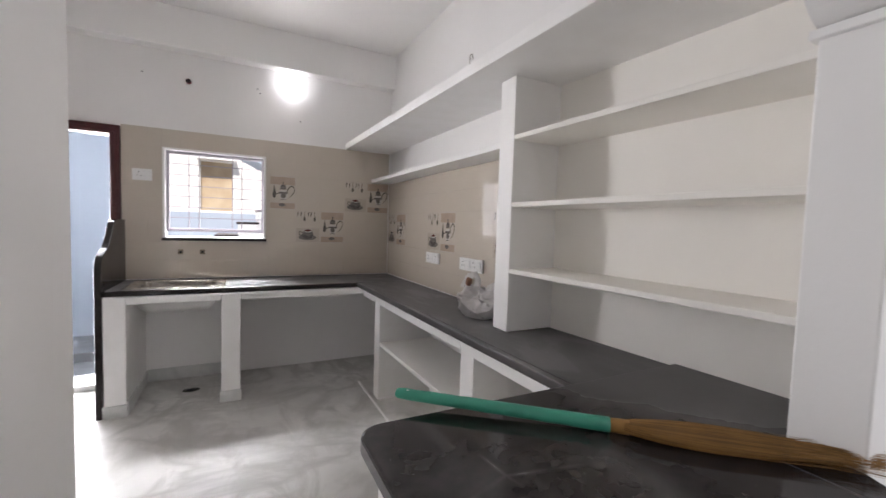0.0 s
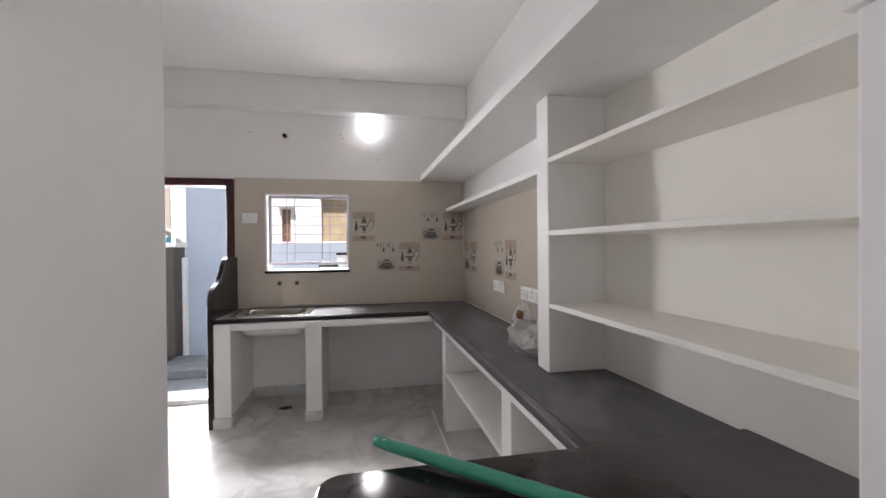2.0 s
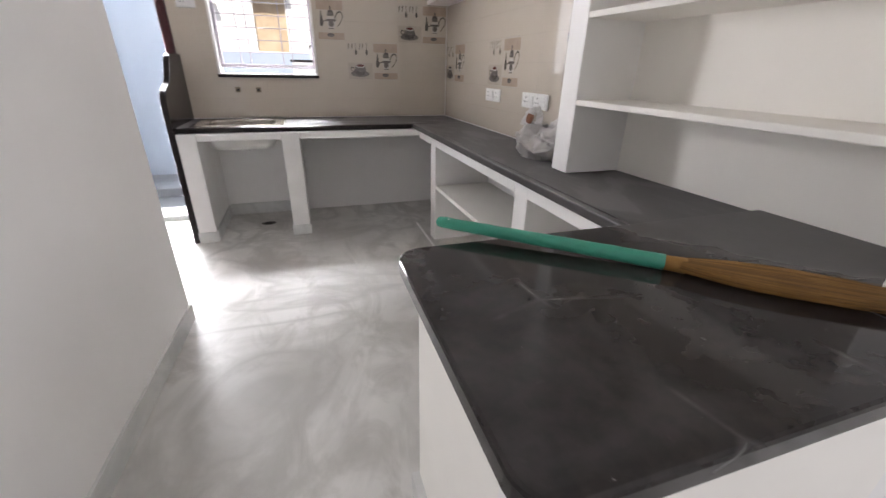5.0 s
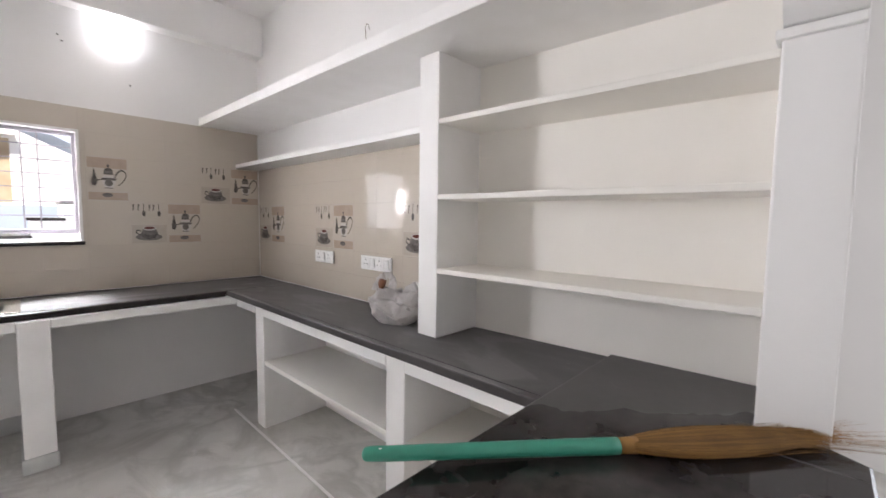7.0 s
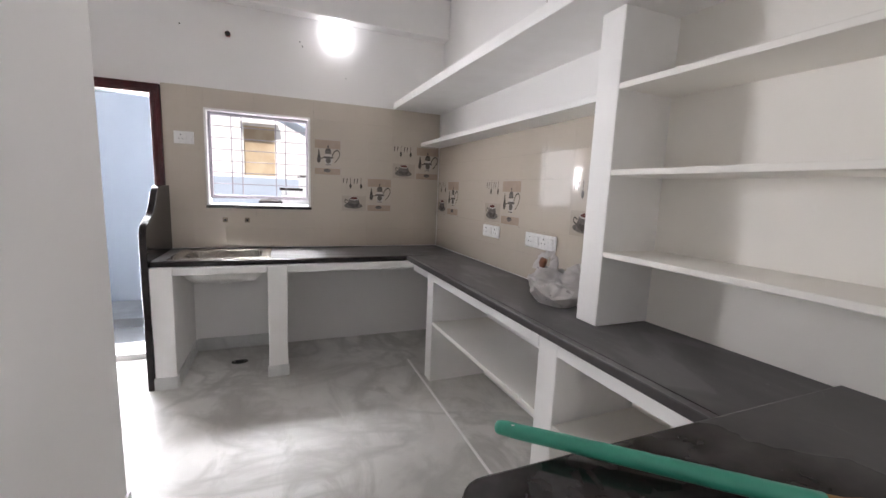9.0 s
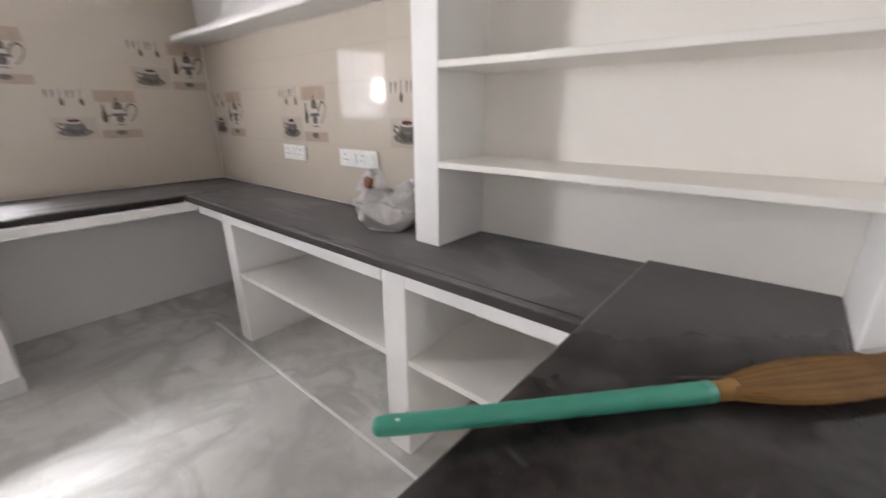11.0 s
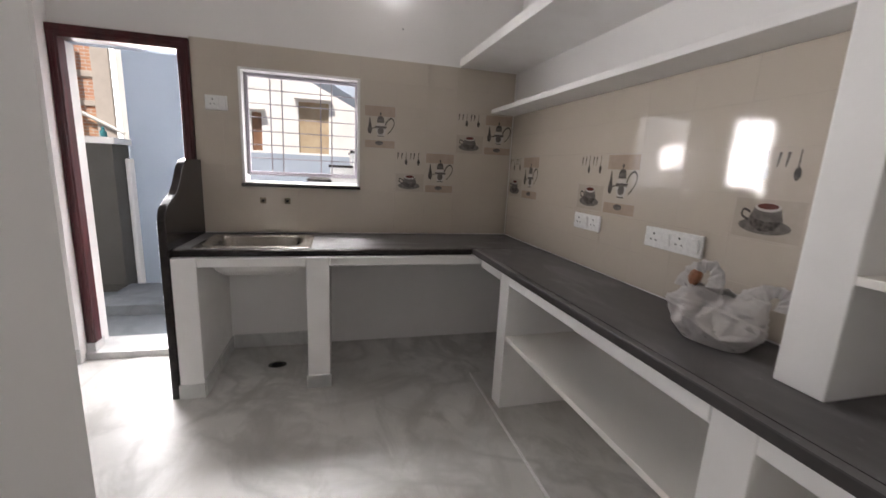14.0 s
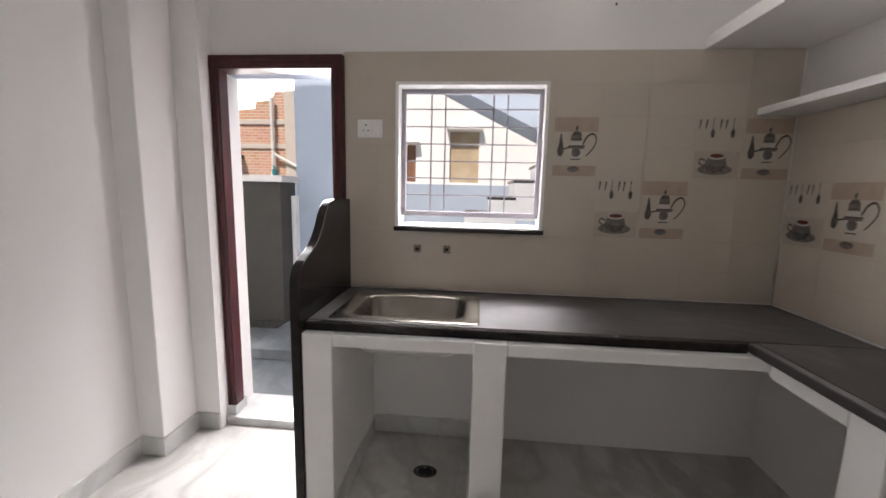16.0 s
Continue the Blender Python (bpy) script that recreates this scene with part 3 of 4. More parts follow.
frame_b = thing("masonry_counter", "white painted masonry frame under the sink worktop", "counter base", (0.4, 3.75, 0))
part("post", box(-0.503, -0.375, 3.70, 4.37, 0, TOP - 0.039, 0.006), TRIM_PAINT, frame_b)
part("post", box(0.206, 0.338, 3.70, 4.37, 0, TOP - 0.039, 0.006), TRIM_PAINT, frame_b)
part("lintel", box(-0.374, 0.205, 3.703, 3.77, 0.788, TOP - 0.039, 0.005), TRIM_PAINT, frame_b)
part("lintel", box(0.339, 1.36, 3.703, 3.77, 0.788, TOP - 0.039, 0.005), TRIM_PAINT, frame_b)
for x0, x1 in ((-0.505, -0.373), (0.204, 0.340)):
    part("foot_cladding", box(x0 - 0.003, x1 + 0.003, 3.69, 3.705, 0, 0.085, 0.002), SKIRT, frame_b, "grey marble foot cladding")
part("foot_cladding", box(0.196, 0.206, 3.692, 4.36, 0, 0.085, 0.002), SKIRT, frame_b)
part("foot_cladding", box(0.338, 0.346, 3.692, 3.80, 0, 0.085, 0.002), SKIRT, frame_b)
structure("baseboard", box(-0.363, 0.195, 4.356, 4.371, 0, 0.105, 0.002), SKIRT, "grey marble skirting under the sink", "skirting")
structure("baseboard", box(-0.376, -0.364, 3.705, 4.355, 0, 0.10, 0.002), SKIRT, "grey marble skirting under the sink", "skirting")

frame_r = thing("masonry_counter", "white painted masonry frame with open shelves under the worktop", "counter base", (1.4, 2.4, 0))
part("post", box(1.295, RIGHT + 0.01, 3.27, 3.385, 0.006, TOP - 0.039, 0.005), TRIM_PAINT, frame_r)
part("post", box(1.295, RIGHT + 0.01, 1.89, 2.012, 0.006, TOP - 0.039, 0.005), TRIM_PAINT, frame_r)
part("lintel", box(1.293, 1.355, 3.386, 3.70, 0.77, TOP - 0.039, 0.005), TRIM_PAINT, frame_r)
part("lintel", box(1.293, 1.355, 2.013, 3.269, 0.77, TOP - 0.039, 0.005), TRIM_PAINT, frame_r)
part("lintel", box(1.293, 1.355, 1.202, 1.889, 0.77, TOP - 0.039, 0.005), TRIM_PAINT, frame_r)
part("shelf", box(1.30, RIGHT + 0.01, 2.013, 3.269, 0.442, 0.47, 0.003), SHELF_PAINT, frame_r)
part("shelf", box(1.30, RIGHT + 0.01, 1.202, 1.889, 0.442, 0.47, 0.003), SHELF_PAINT, frame_r)
structure("floor_slab", box(1.285, RIGHT + 0.01, 1.20, 3.70, 0.0, 0.007, 0.002), FLOOR, "slightly raised marble slab under the counter", "floor")
structure("floor_inlay", box(-0.345, 0.615, 1.088, 1.134, -0.02, 0.0015), CEMENT, "dark grey stone strip across the kitchen entrance", "floor")
structure("floor_edge", box(1.269, 1.283, 1.20, 3.70, 0.0, 0.008, 0.002), PAINT, "cement bead along the raised floor slab", "floor")

# ---- sink ----
sink = thing("kitchen_sink", "stainless steel drop-in sink with a rounded bowl", "sink", (-0.1, 4.0, TOP))
def rings(spec, n=6):
    bm, prev = bmesh.new(), None
    for x0, x1, y0, y1, r, z in spec:
        ring = [bm.verts.new((x, y, z)) for x, y in rounded(x0, x1, y0, y1, r, n=n)]
        if prev:
            for k in range(len(ring)):
                bm.faces.new((prev[k], prev[(k + 1) % len(ring)], ring[(k + 1) % len(ring)], ring[k]))
        prev = ring
    bm.faces.new(prev)
    bmesh.ops.recalc_face_normals(bm, faces=bm.faces[:])
    return bm


rim = (-0.425, 0.228, 3.788, 4.25)
part("bowl", rings([(*rim, 0.02, TOP + 0.001), (*rim, 0.02, TOP + 0.004), (rim[0] + 0.006, rim[1] - 0.006, rim[2] + 0.006, rim[3] - 0.006, 0.02, TOP + 0.006),
    (-0.36, 0.165, 3.836, 4.196, 0.085, TOP + 0.006), (-0.35, 0.155, 3.846, 4.186, 0.08, TOP - 0.006), (-0.335, 0.14, 3.86, 4.172, 0.075, TOP - 0.15),
    (-0.30, 0.105, 3.895, 4.137, 0.06, TOP - 0.18), (-0.11, -0.085, 4.0, 4.03, 0.01, TOP - 0.185)]), STEEL, sink, smooth=True)
part("underside", rings([(-0.363, 0.172, 3.834, 4.197, 0.085, TOP - 0.04), (-0.345, 0.15, 3.85, 4.182, 0.075, TOP - 0.15), (-0.31, 0.115, 3.885, 4.147, 0.06, TOP - 0.188)]), STEEL_OUTER, sink, smooth=True)
wr = bmesh.new()
bmesh.ops.create_cone(wr, cap_ends=True, segments=20, radius1=0.035, radius2=0.03, depth=0.035, matrix=Matrix.Translation((-0.10, 4.015, TOP - 0.205)))
part("waste_outlet", wr, PLASTIC, sink, "white plastic waste outlet")
fd = thing("floor_drain", "ragged black drain hole in the marble floor", "drain", (-0.03, 4.04, 0.0))
dr = bmesh.new()
vs = [dr.verts.new((-0.022 + (0.042 + 0.01 * noise.noise(Vector((math.cos(i), math.sin(i), 3)))) * math.cos(2 * math.pi * i / 18), 4.042 + (0.03 + 0.008 * noise.noise(Vector((i * 0.7, 1, 2)))) * math.sin(2 * math.pi * i / 18), 0.002)) for i in range(18)]
dr.faces.new(vs)
part("pipe_mouth", dr, HOLE, fd)
rg = bmesh.new()
for i in range(18):
    a0, a1 = 2 * math.pi * i / 18, 2 * math.pi * (i + 1) / 18
    q = [rg.verts.new((-0.022 + r * math.cos(a), 4.042 + 0.75 * r * math.sin(a), z)) for a, r, z in ((a0, 0.042, 0.003), (a1, 0.042, 0.003), (a1, 0.062, 0.001), (a0, 0.062, 0.001))]
    rg.faces.new(q)
part("cement_ring", rg, CEMENT, fd)

# ---- shelves ----
panel = tagged(part("shelf_panel", box(1.524, 1.825, 1.882, 2.004, TOP + 0.001, 2.146, 0.005), TRIM_PAINT), "white painted upright slab dividing tiles from shelves", "panel")
SHELVES = "open shelves in the recess"
for z in (1.836, 1.507, 1.178):
    tagged(part("wall_shelf", prism([(1.572, 0.742), (1.896, 0.742), (1.819, 1.881), (1.526, 1.881)], z, z + 0.023, "z", 0.003), SHELF_PAINT), "cream painted concrete shelf built into the recess", "shelf", SHELVES)
long_shelf = tagged(part("long_wall_shelf", box(1.548, RIGHT + 0.011, 2.005, 4.356, 1.832, 1.866, 0.004), TRIM_PAINT), "thin white painted concrete shelf over the tiles", "shelf")

# ---- lamp and wall fittings ----
lamp = thing("wall_lamp", "round white surface LED lamp glowing on the wall", "lamp", (0.765, 4.34, 2.67))
axis = Vector((-0.16, -0.88, -0.36)).normalized()
spin = axis.to_track_quat("Z", "Y").to_matrix().to_4x4()
def drum(r, d0, d1, seg=40, r2=None):
    bm = bmesh.new()
    bmesh.ops.create_cone(bm, cap_ends=True, segments=seg, radius1=r, radius2=r2 or r, depth=d1 - d0, matrix=Matrix.Translation((0.765, 4.30, 2.67)) @ spin @ Matrix.Translation((0, 0, (d0 + d1) / 2)))
    return bm


part("rim", drum(0.108, -0.03, 0.035), DIFFUSER, lamp, "translucent lamp rim", True)
part("diffuser", drum(0.103, 0.0355, 0.043, r2=0.096), LAMP, lamp, "glowing white diffuser")
part("bracket", box(0.74, 0.79, 4.30, 4.371, 2.64, 2.70, 0.004), PLASTIC, lamp)


def disc_on_wall(x, z, r, y, material, name, label, cat, depth=0.006):
    bm = bmesh.new()
    bmesh.ops.create_cone(bm, cap_ends=True, segments=14, radius1=r, radius2=r * 0.85, depth=depth, matrix=Matrix.Translation((x, y - depth / 2, z)) @ Matrix.Rotation(radians(90), 4, "X"))
    return tagged(part(name, bm, material), label, cat)


cond = thing("conduit_stub", "open red conduit stub in the wall", "conduit", (-0.062, 4.36, 2.565))
tb = bmesh.new()
bmesh.ops.create_cone(tb, cap_ends=False, segments=16, radius1=0.02, radius2=0.02, depth=0.03, matrix=Matrix.Translation((-0.062, W - 0.014, 2.565)) @ Matrix.Rotation(radians(90), 4, "X"))
part("pipe", tb, RED_PLASTIC, cond)
hb = bmesh.new()
bmesh.ops.create_circle(hb, cap_ends=True, segments=16, radius=0.0195, matrix=Matrix.Translation((-0.062, W - 0.022, 2.565)) @ Matrix.Rotation(radians(90), 4, "X"))
part("bore", hb, HOLE, cond, "black pipe mouth")
for x, z in ((-0.385, 2.59), (0.49, 2.565), (0.845, 2.36), (0.47, 2.6)):
    disc_on_wall(x, z, 0.0055, W, CEMENT, "wall_plug", "small dark screw plug in the plaster", "screw plug", 0.005)
for x in (-0.125, 0.038):
    tp = thing("tap_outlet", "capped brass tap point in the tiles above the sink", "tap point", (x, BACK, 1.112), "tap points")
    part("plate", box(x - 0.02, x + 0.02, BACK - 0.01, BACK, 1.092, 1.134, 0.003), BRASS, tp)
    pl = bmesh.new()
    bmesh.ops.create_cone(pl, cap_ends=True, segments=12, radius1=0.011, radius2=0.009, depth=0.012, matrix=Matrix.Translation((x, BACK - 0.014, 1.112)) @ Matrix.Rotation(radians(90), 4, "X"))
    part("plug", pl, HOLE, tp)


def switchboard(name, width, height, modules, m, label):
    """A white modular plate: s is a socket, k a rocker switch, b a blank. Drawn facing -y and laid at m."""
    sb = thing(name, label, "switchboard")
    part("plate", box(-width / 2, width / 2, -0.012, 0, -height / 2, height / 2, 0.004), PLASTIC, sb)
    total = sum({"s": 2, "k": 1.2, "b": 1}[c] for c in modules)
    x = -width / 2 + 0.012
    unit = (width - 0.024) / total
    for c in modules:
        w = {"s": 2, "k": 1.2, "b": 1}[c] * unit
        if c == "k":
            rk = box(x + 0.004, x + w - 0.004, -0.020, -0.011, -height * 0.33, height * 0.33, 0.003)
            bmesh.ops.rotate(rk, verts=rk.verts[:], cent=(0, -0.012, 0), matrix=Matrix.Rotation(radians(5), 3, "X"))
            part("rocker", rk, PLASTIC, sb)
        elif c == "s":
            so = part("socket", box(x + 0.003, x + w - 0.003, -0.0145, -0.011, -height * 0.36, height * 0.36, 0.002), PLASTIC, sb)
            for dx, dz, r in ((0, 0.2, 0.0048), (-0.17, -0.1, 0.0036), (0.17, -0.1, 0.0036)):
                hb2 = bmesh.new()
                bmesh.ops.create_cone(hb2, cap_ends=True, segments=10, radius1=r, radius2=r, depth=0.002, matrix=Matrix.Translation((x + w / 2 + dx * w, -0.0148, dz * height)) @ Matrix.Rotation(radians(90), 4, "X"))
                part("pin_hole", hb2, SOCKET, so)
        else:
            part("blank", box(x + 0.003, x + w - 0.003, -0.0145, -0.011, -height * 0.36, height * 0.36, 0.002), PLASTIC, sb)
        x += w
    sb.matrix_basis = m
    return sb


switchboard("switchboard", 0.135, 0.095, "sk", pose(-0.388, BACK - 0.006, 1.752), "white socket and switch plate on the tiles by the door")
board_a = switchboard("switchboard", 0.235, 0.088, "sks", pose(RIGHT - 0.006, 3.245, 1.14, 0, 0, -90), "white socket and switch plate on the beige tiles")
board_b = switchboard("switchboard", 0.30, 0.09, "sksk", pose(RIGHT - 0.006, 2.645, 1.14, 0, 0, -90), "white twin socket and switch plate on the beige tiles")
switchboard("switchboard", 0.22, 0.095, "bks", pose(-0.359, 1.05, 1.285, 0, 0, 88), "white switch plate on the plain painted wall")

hook = thing("wire_hook", "small bent wire hook in the wall above the loft", "hook", (1.775, 2.74, 2.55))
part("wire", tube(smooth_line([(1.80, 2.74, 2.50), (1.76, 2.74, 2.505), (1.755, 2.742, 2.55), (1.757, 2.745, 2.59), (1.762, 2.735, 2.605), (1.765, 2.722, 2.59), (1.766, 2.72, 2.565)], 3), 0.0022, 6), BRASS, hook)

# ---- broom ----
tip, neck = Vector((0.732, 1.316, 0.922)), Vector((1.168, 0.948, 0.912))
bd = (neck - tip).normalized()
broom = thing("broom", "grass broom with a green plastic handle lying on the granite", "broom", tuple(neck))
hp = [tip + (neck - tip) * (i / 24) for i in range(25)]
hp = [p + Vector((0, 0, 0.0015 * noise.noise(Vector((i * 0.6, 0, 0))))) for i, p in enumerate(hp)]
hp[0:1] = [tip - bd * 0.004, tip - bd * 0.002, tip + bd * 0.001, tip + bd * 0.006]
part("handle", tube(hp, 0.0165, 14, lambda t: ((0.35, 0.6, 0.78, 0.9)[min(3, int(t * 27 + 0.1))] if t < 0.13 else 0.93 + 0.22 * t) + 0.02 * noise.noise(Vector((t * 30, 5, 0)))), GREEN, broom, "green plastic sleeve", True)
part("hanging_hole", tube([tip + bd * 0.035 + Vector((-0.004, -0.004, 0.0145)), tip + bd * 0.035 + Vector((-0.004, -0.004, 0.0155))], 0.0035, 8), PLASTIC, broom)
across = bd.cross(Vector((0, 0, 1))).normalized()
part("collar", tube([neck - bd * 0.01, neck + bd * 0.02, neck + bd * 0.045], 0.017, 12, lambda t: 1.0 + 0.12 * t), STRAW, broom, "tied straw neck", True)
bb = bmesh.new()
rnd = random.Random(4)
for i in range(1700):
    a, rr = rnd.uniform(0, 2 * math.pi), math.sqrt(rnd.random())
    u, v = math.cos(a) * rr, math.sin(a) * rr
    L = rnd.uniform(0.40, 0.56) if rnd.random() < 0.8 else rnd.uniform(0.15, 0.4)
    if i % 28 == 0:
        L = rnd.uniform(0.58, 0.68)
    pts = []
    wob = rnd.uniform(-1, 1)
    for s in range(6):
        t = s / 5 * L / 0.56
        wide = 0.014 + 0.043 * math.sin(min(1, t * 1.15) ** 0.8 * math.pi * 0.97)
        tall = 0.014 + 0.010 * math.sin(min(1, t * 1.3) * math.pi)
        z = 0.913 - 0.004 * min(1, t * 2) + v * tall
        p = neck + bd * (0.02 + t * 0.56) + across * (u * wide + (0.020 * wob + (0.06 * wob if i % 14 == 0 else 0)) * t * t * t - 0.012 * t * t)
        pts.append((p.x, p.y, max(z, PEN + 0.004) + 0.006 * wob * t * t * (1 if v > 0 else 0)))
    tube(pts, 0.0010, 3, lambda t: 1.25 - 0.9 * t, bb)
part("bristles", bb, STRAW, broom, "brown dry grass bristles")

# ---- plastic bag ----
bag = thing("carrier_bag", "crumpled translucent white carrier bag standing on the worktop", "plastic bag", (1.59, 2.26, TOP))
bg = bmesh.new()
NR, NS = 38, 140
prev = None
ang = radians(20)
for j in range(NR + 1):
    t = j / NR
    ring = []
    for i in range(NS):
        a = 2 * math.pi * i / NS
        ca, sa = math.cos(a), math.sin(a)                 # ca: across the bag, sa: along it
        peak = max(0, sa) ** 3 * 0.05 + max(0, -sa) ** 4 * 0.04
        half = (0.112 + 0.045 * math.sin(min(1, t * 1.9) * math.pi / 2) - 0.03 * max(0, t - 0.5)) * (1 if sa > 0 else 0.68)
        thick = 0.080 * (1 - 0.82 * t ** 1.5) * (1 + 0.15 * math.sin(t * math.pi))
        sq = (abs(ca) ** 3 + abs(sa) ** 3) ** (-1 / 3)
        lx, ly = thick * ca * sq, half * sa * sq
        z = (0.158 + peak + 0.014 * noise.noise(Vector((ca * 2, sa * 4, 3)))) * t
        q3 = Vector((lx * 6 + 3, ly * 7 - z * 5, z * 7 + ly * 4))
        u = 0.5 - ly / 0.32                               # 0 at the far side, 1 by the shelf panel
        f = noise.noise(q3) * 0.024 + (noise.voronoi(q3 * 1.5)[0][0] - 0.45) * 0.045 + abs(noise.noise(q3 * 2.2)) * 0.02 + noise.noise(q3 * 3.5) * 0.006
        # two long creases where the film sags over itself
        for zc, push, fall in ((0.112 + 0.03 * math.sin(u * 3.1) - 0.05 * u, 0.013, 0.06), (0.100 - 0.095 * u + 0.012 * math.sin(u * 7), 0.014, 0.045), (0.172 - 0.02 * math.cos(u * 6.2), 0.008, 0.03)):
            below = (zc - z) / 0.006
            f += push * min(1, max(0, below)) * math.exp(-max(0, zc - z) / fall)
        f *= min(1, t * 5)
        lx, ly = lx + f * ca * 1.2, ly + f * sa * 0.8
        x, y = lx * math.cos(ang) - ly * math.sin(ang), lx * math.sin(ang) + ly * math.cos(ang)
        ring.append(bg.verts.new((min(1.735, 1.603 + x), max(2.015, 2.225 + y), TOP + 0.002 + max(0, z + f * 0.35))))
    if prev:
        for k in range(NS):
            bg.faces.new((prev[k], prev[(k + 1) % NS], ring[(k + 1) % NS], ring[k]))
    else:
        bg.faces.new(ring[::-1])
    prev = ring
bmesh.ops.recalc_face_normals(bg, faces=bg.faces[:])
film = part("film", bg, BAG, bag)
sol = film.modifiers.new("thickness", "SOLIDIFY")
sol.thickness = 0.0012


def bag_handle(centre, width, rise, lean, seed):
    """A loop of crumpled film: a flat strip arching over an open hand hole, along the bag."""
    bm, prev, n = bmesh.new(), None, 22
    along = Vector((-math.sin(ang), math.cos(ang), 0))
    over = Vector((math.cos(ang), math.sin(ang), 0))
    for i in range(n + 1):
        a = math.pi * i / n
        dy, dz = math.cos(a) * width * (1.15 - 0.25 * math.sin(a)), math.sin(a) ** 0.8 * rise
        wob = noise.noise(Vector((i * 0.55, seed, 0)))
        mid = Vector(centre) + along * (dy + lean * dz) + over * (0.012 * wob + 0.1 * dz) + Vector((0, 0, dz))
        out = (along * math.cos(a) + Vector((0, 0, 1)) * math.sin(a)).normalized()
        half = 0.016 + 0.012 * abs(math.cos(a)) + 0.004 * wob
        ring = []
        for k in range(8):
            b = 2 * math.pi * k / 8
            crease = 1 + 0.5 * noise.noise(Vector((i * 0.9, k * 1.3, seed)))
            ring.append(bm.verts.new(mid + out * (half * math.cos(b) * crease) + over * (0.007 * math.sin(b) * crease)))
        if prev:
            for k in range(8):
                bm.faces.new((prev[k], prev[(k + 1) % 8], ring[(k + 1) % 8], ring[k]))
        else:
            bm.faces.new(ring[::-1])
        prev = ring
    bm.faces.new(prev)
    bmesh.ops.recalc_face_normals(bm, faces=bm.faces[:])
    return bm


part("carry_handle", bag_handle((1.562, 2.31, TOP + 0.158), 0.042, 0.085, -0.25, 2.0), BAG, bag, "upright loop of white film")
part("carry_handle", bag_handle((1.625, 2.135, TOP + 0.15), 0.045, 0.055, -0.5, 7.0), BAG, bag, "limp loop of white film")
st = tube([(1.556, 2.325, 1.052), (1.557, 2.322, 1.07), (1.559, 2.318, 1.088), (1.561, 2.315, 1.10)], 0.015, 8, lambda t: 0.5 + 0.9 * math.sin(math.pi * (0.15 + 0.7 * t)))
part("paper_scrap", st, BAG_STAIN, bag, "reddish brown scrap showing through")

# ---- outside ----
tagged(part("ground", box(-400, 400, OUT, 700, -0.3, -0.14), ROAD), "dusty pale ground running to the horizon", "ground", kind="structure")
structure("yard_paving", box(-2.35, 3.0, OUT + 0.001, 6.1, -0.25, -0.05, 0.004), PAVING, "blue-grey stone paving behind the house", "pavement")
structure("yard_step", box(-1.74, -0.6, 5.32, 6.05, -0.05, 0.045, 0.006), PAVING, "worn blue-grey stone step in the yard", "step")
gp = thing("gate_pillar", "square grey cement gate pillar with a white cap", "pillar", (-2.03, 6.25, -0.1))
part("shaft", box(-2.25, -1.79, 6.08, 6.42, 0.03, 1.48, 0.008), CEMENT, gp)
part("cap", box(-2.29, -1.75, 6.04, 6.46, 1.48, 1.545, 0.006), OUT_WHITE, gp, "white painted cap slab")
for i in range(6):
    part("base_brick", box(-2.25 + i * 0.077, -2.178 + i * 0.077, 6.07, 6.42, -0.14, 0.028, 0.004), CEMENT, gp)
structure("wall_yard_low", box(-1.789, -1.745, 6.3, 6.9, -0.14, 1.34, 0.01), OUT_WHITE, "low white yard wall beside the pillar")
structure("wall_yard_blue", box(-1.77, -0.75, 6.40, 6.62, -0.14, 3.6, 0.01), OUT_BLUE, "tall pale blue painted outside wall")
structure("wall_compound", box(-9, 9, 11.0, 11.15, -0.14, 1.56, 0.01), OUT_BLUE, "pale blue compound wall")

# glowing board added far off so that the sky shows white
sky_glow = bpy.data.materials.new("sky_board_glow")
sky_glow.use_nodes = True
hz = sky_glow.node_tree.nodes["Principled BSDF"]
hz.inputs["Base Color"].default_value = (0.8, 0.82, 0.85, 1)
hz.inputs["Emission Color"].default_value, hz.inputs["Emission Strength"].default_value = (0.95, 0.98, 1.0, 1), 1.7
structure("backdrop", box(-260, 260, 180, 181, -0.2, 95), sky_glow, "glowing board added in place of the bright distant sky", "sky")

# two flights of an outside stair
stair = thing("outside_stair", "white masonry stair with dark stone treads climbing outside the window", "stair", (0.4, 6.6, -0.14))
for i in range(9):
    x = -0.92 + i * 0.245
    z = 0.52 + i * 0.172
    part("step", box(x, x + 0.26, 6.2, 7.1, max(-0.14, z - 0.4), z - 0.03, 0.004), OUT_WHITE, stair)
    part("tread", box(x - 0.02, x + 0.26, 6.19, 7.1, z - 0.029, z, 0.004), GRANITE_DARK, stair, "dark stone tread")
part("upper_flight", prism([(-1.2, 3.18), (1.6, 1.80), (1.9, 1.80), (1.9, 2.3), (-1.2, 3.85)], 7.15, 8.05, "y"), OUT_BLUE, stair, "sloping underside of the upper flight")

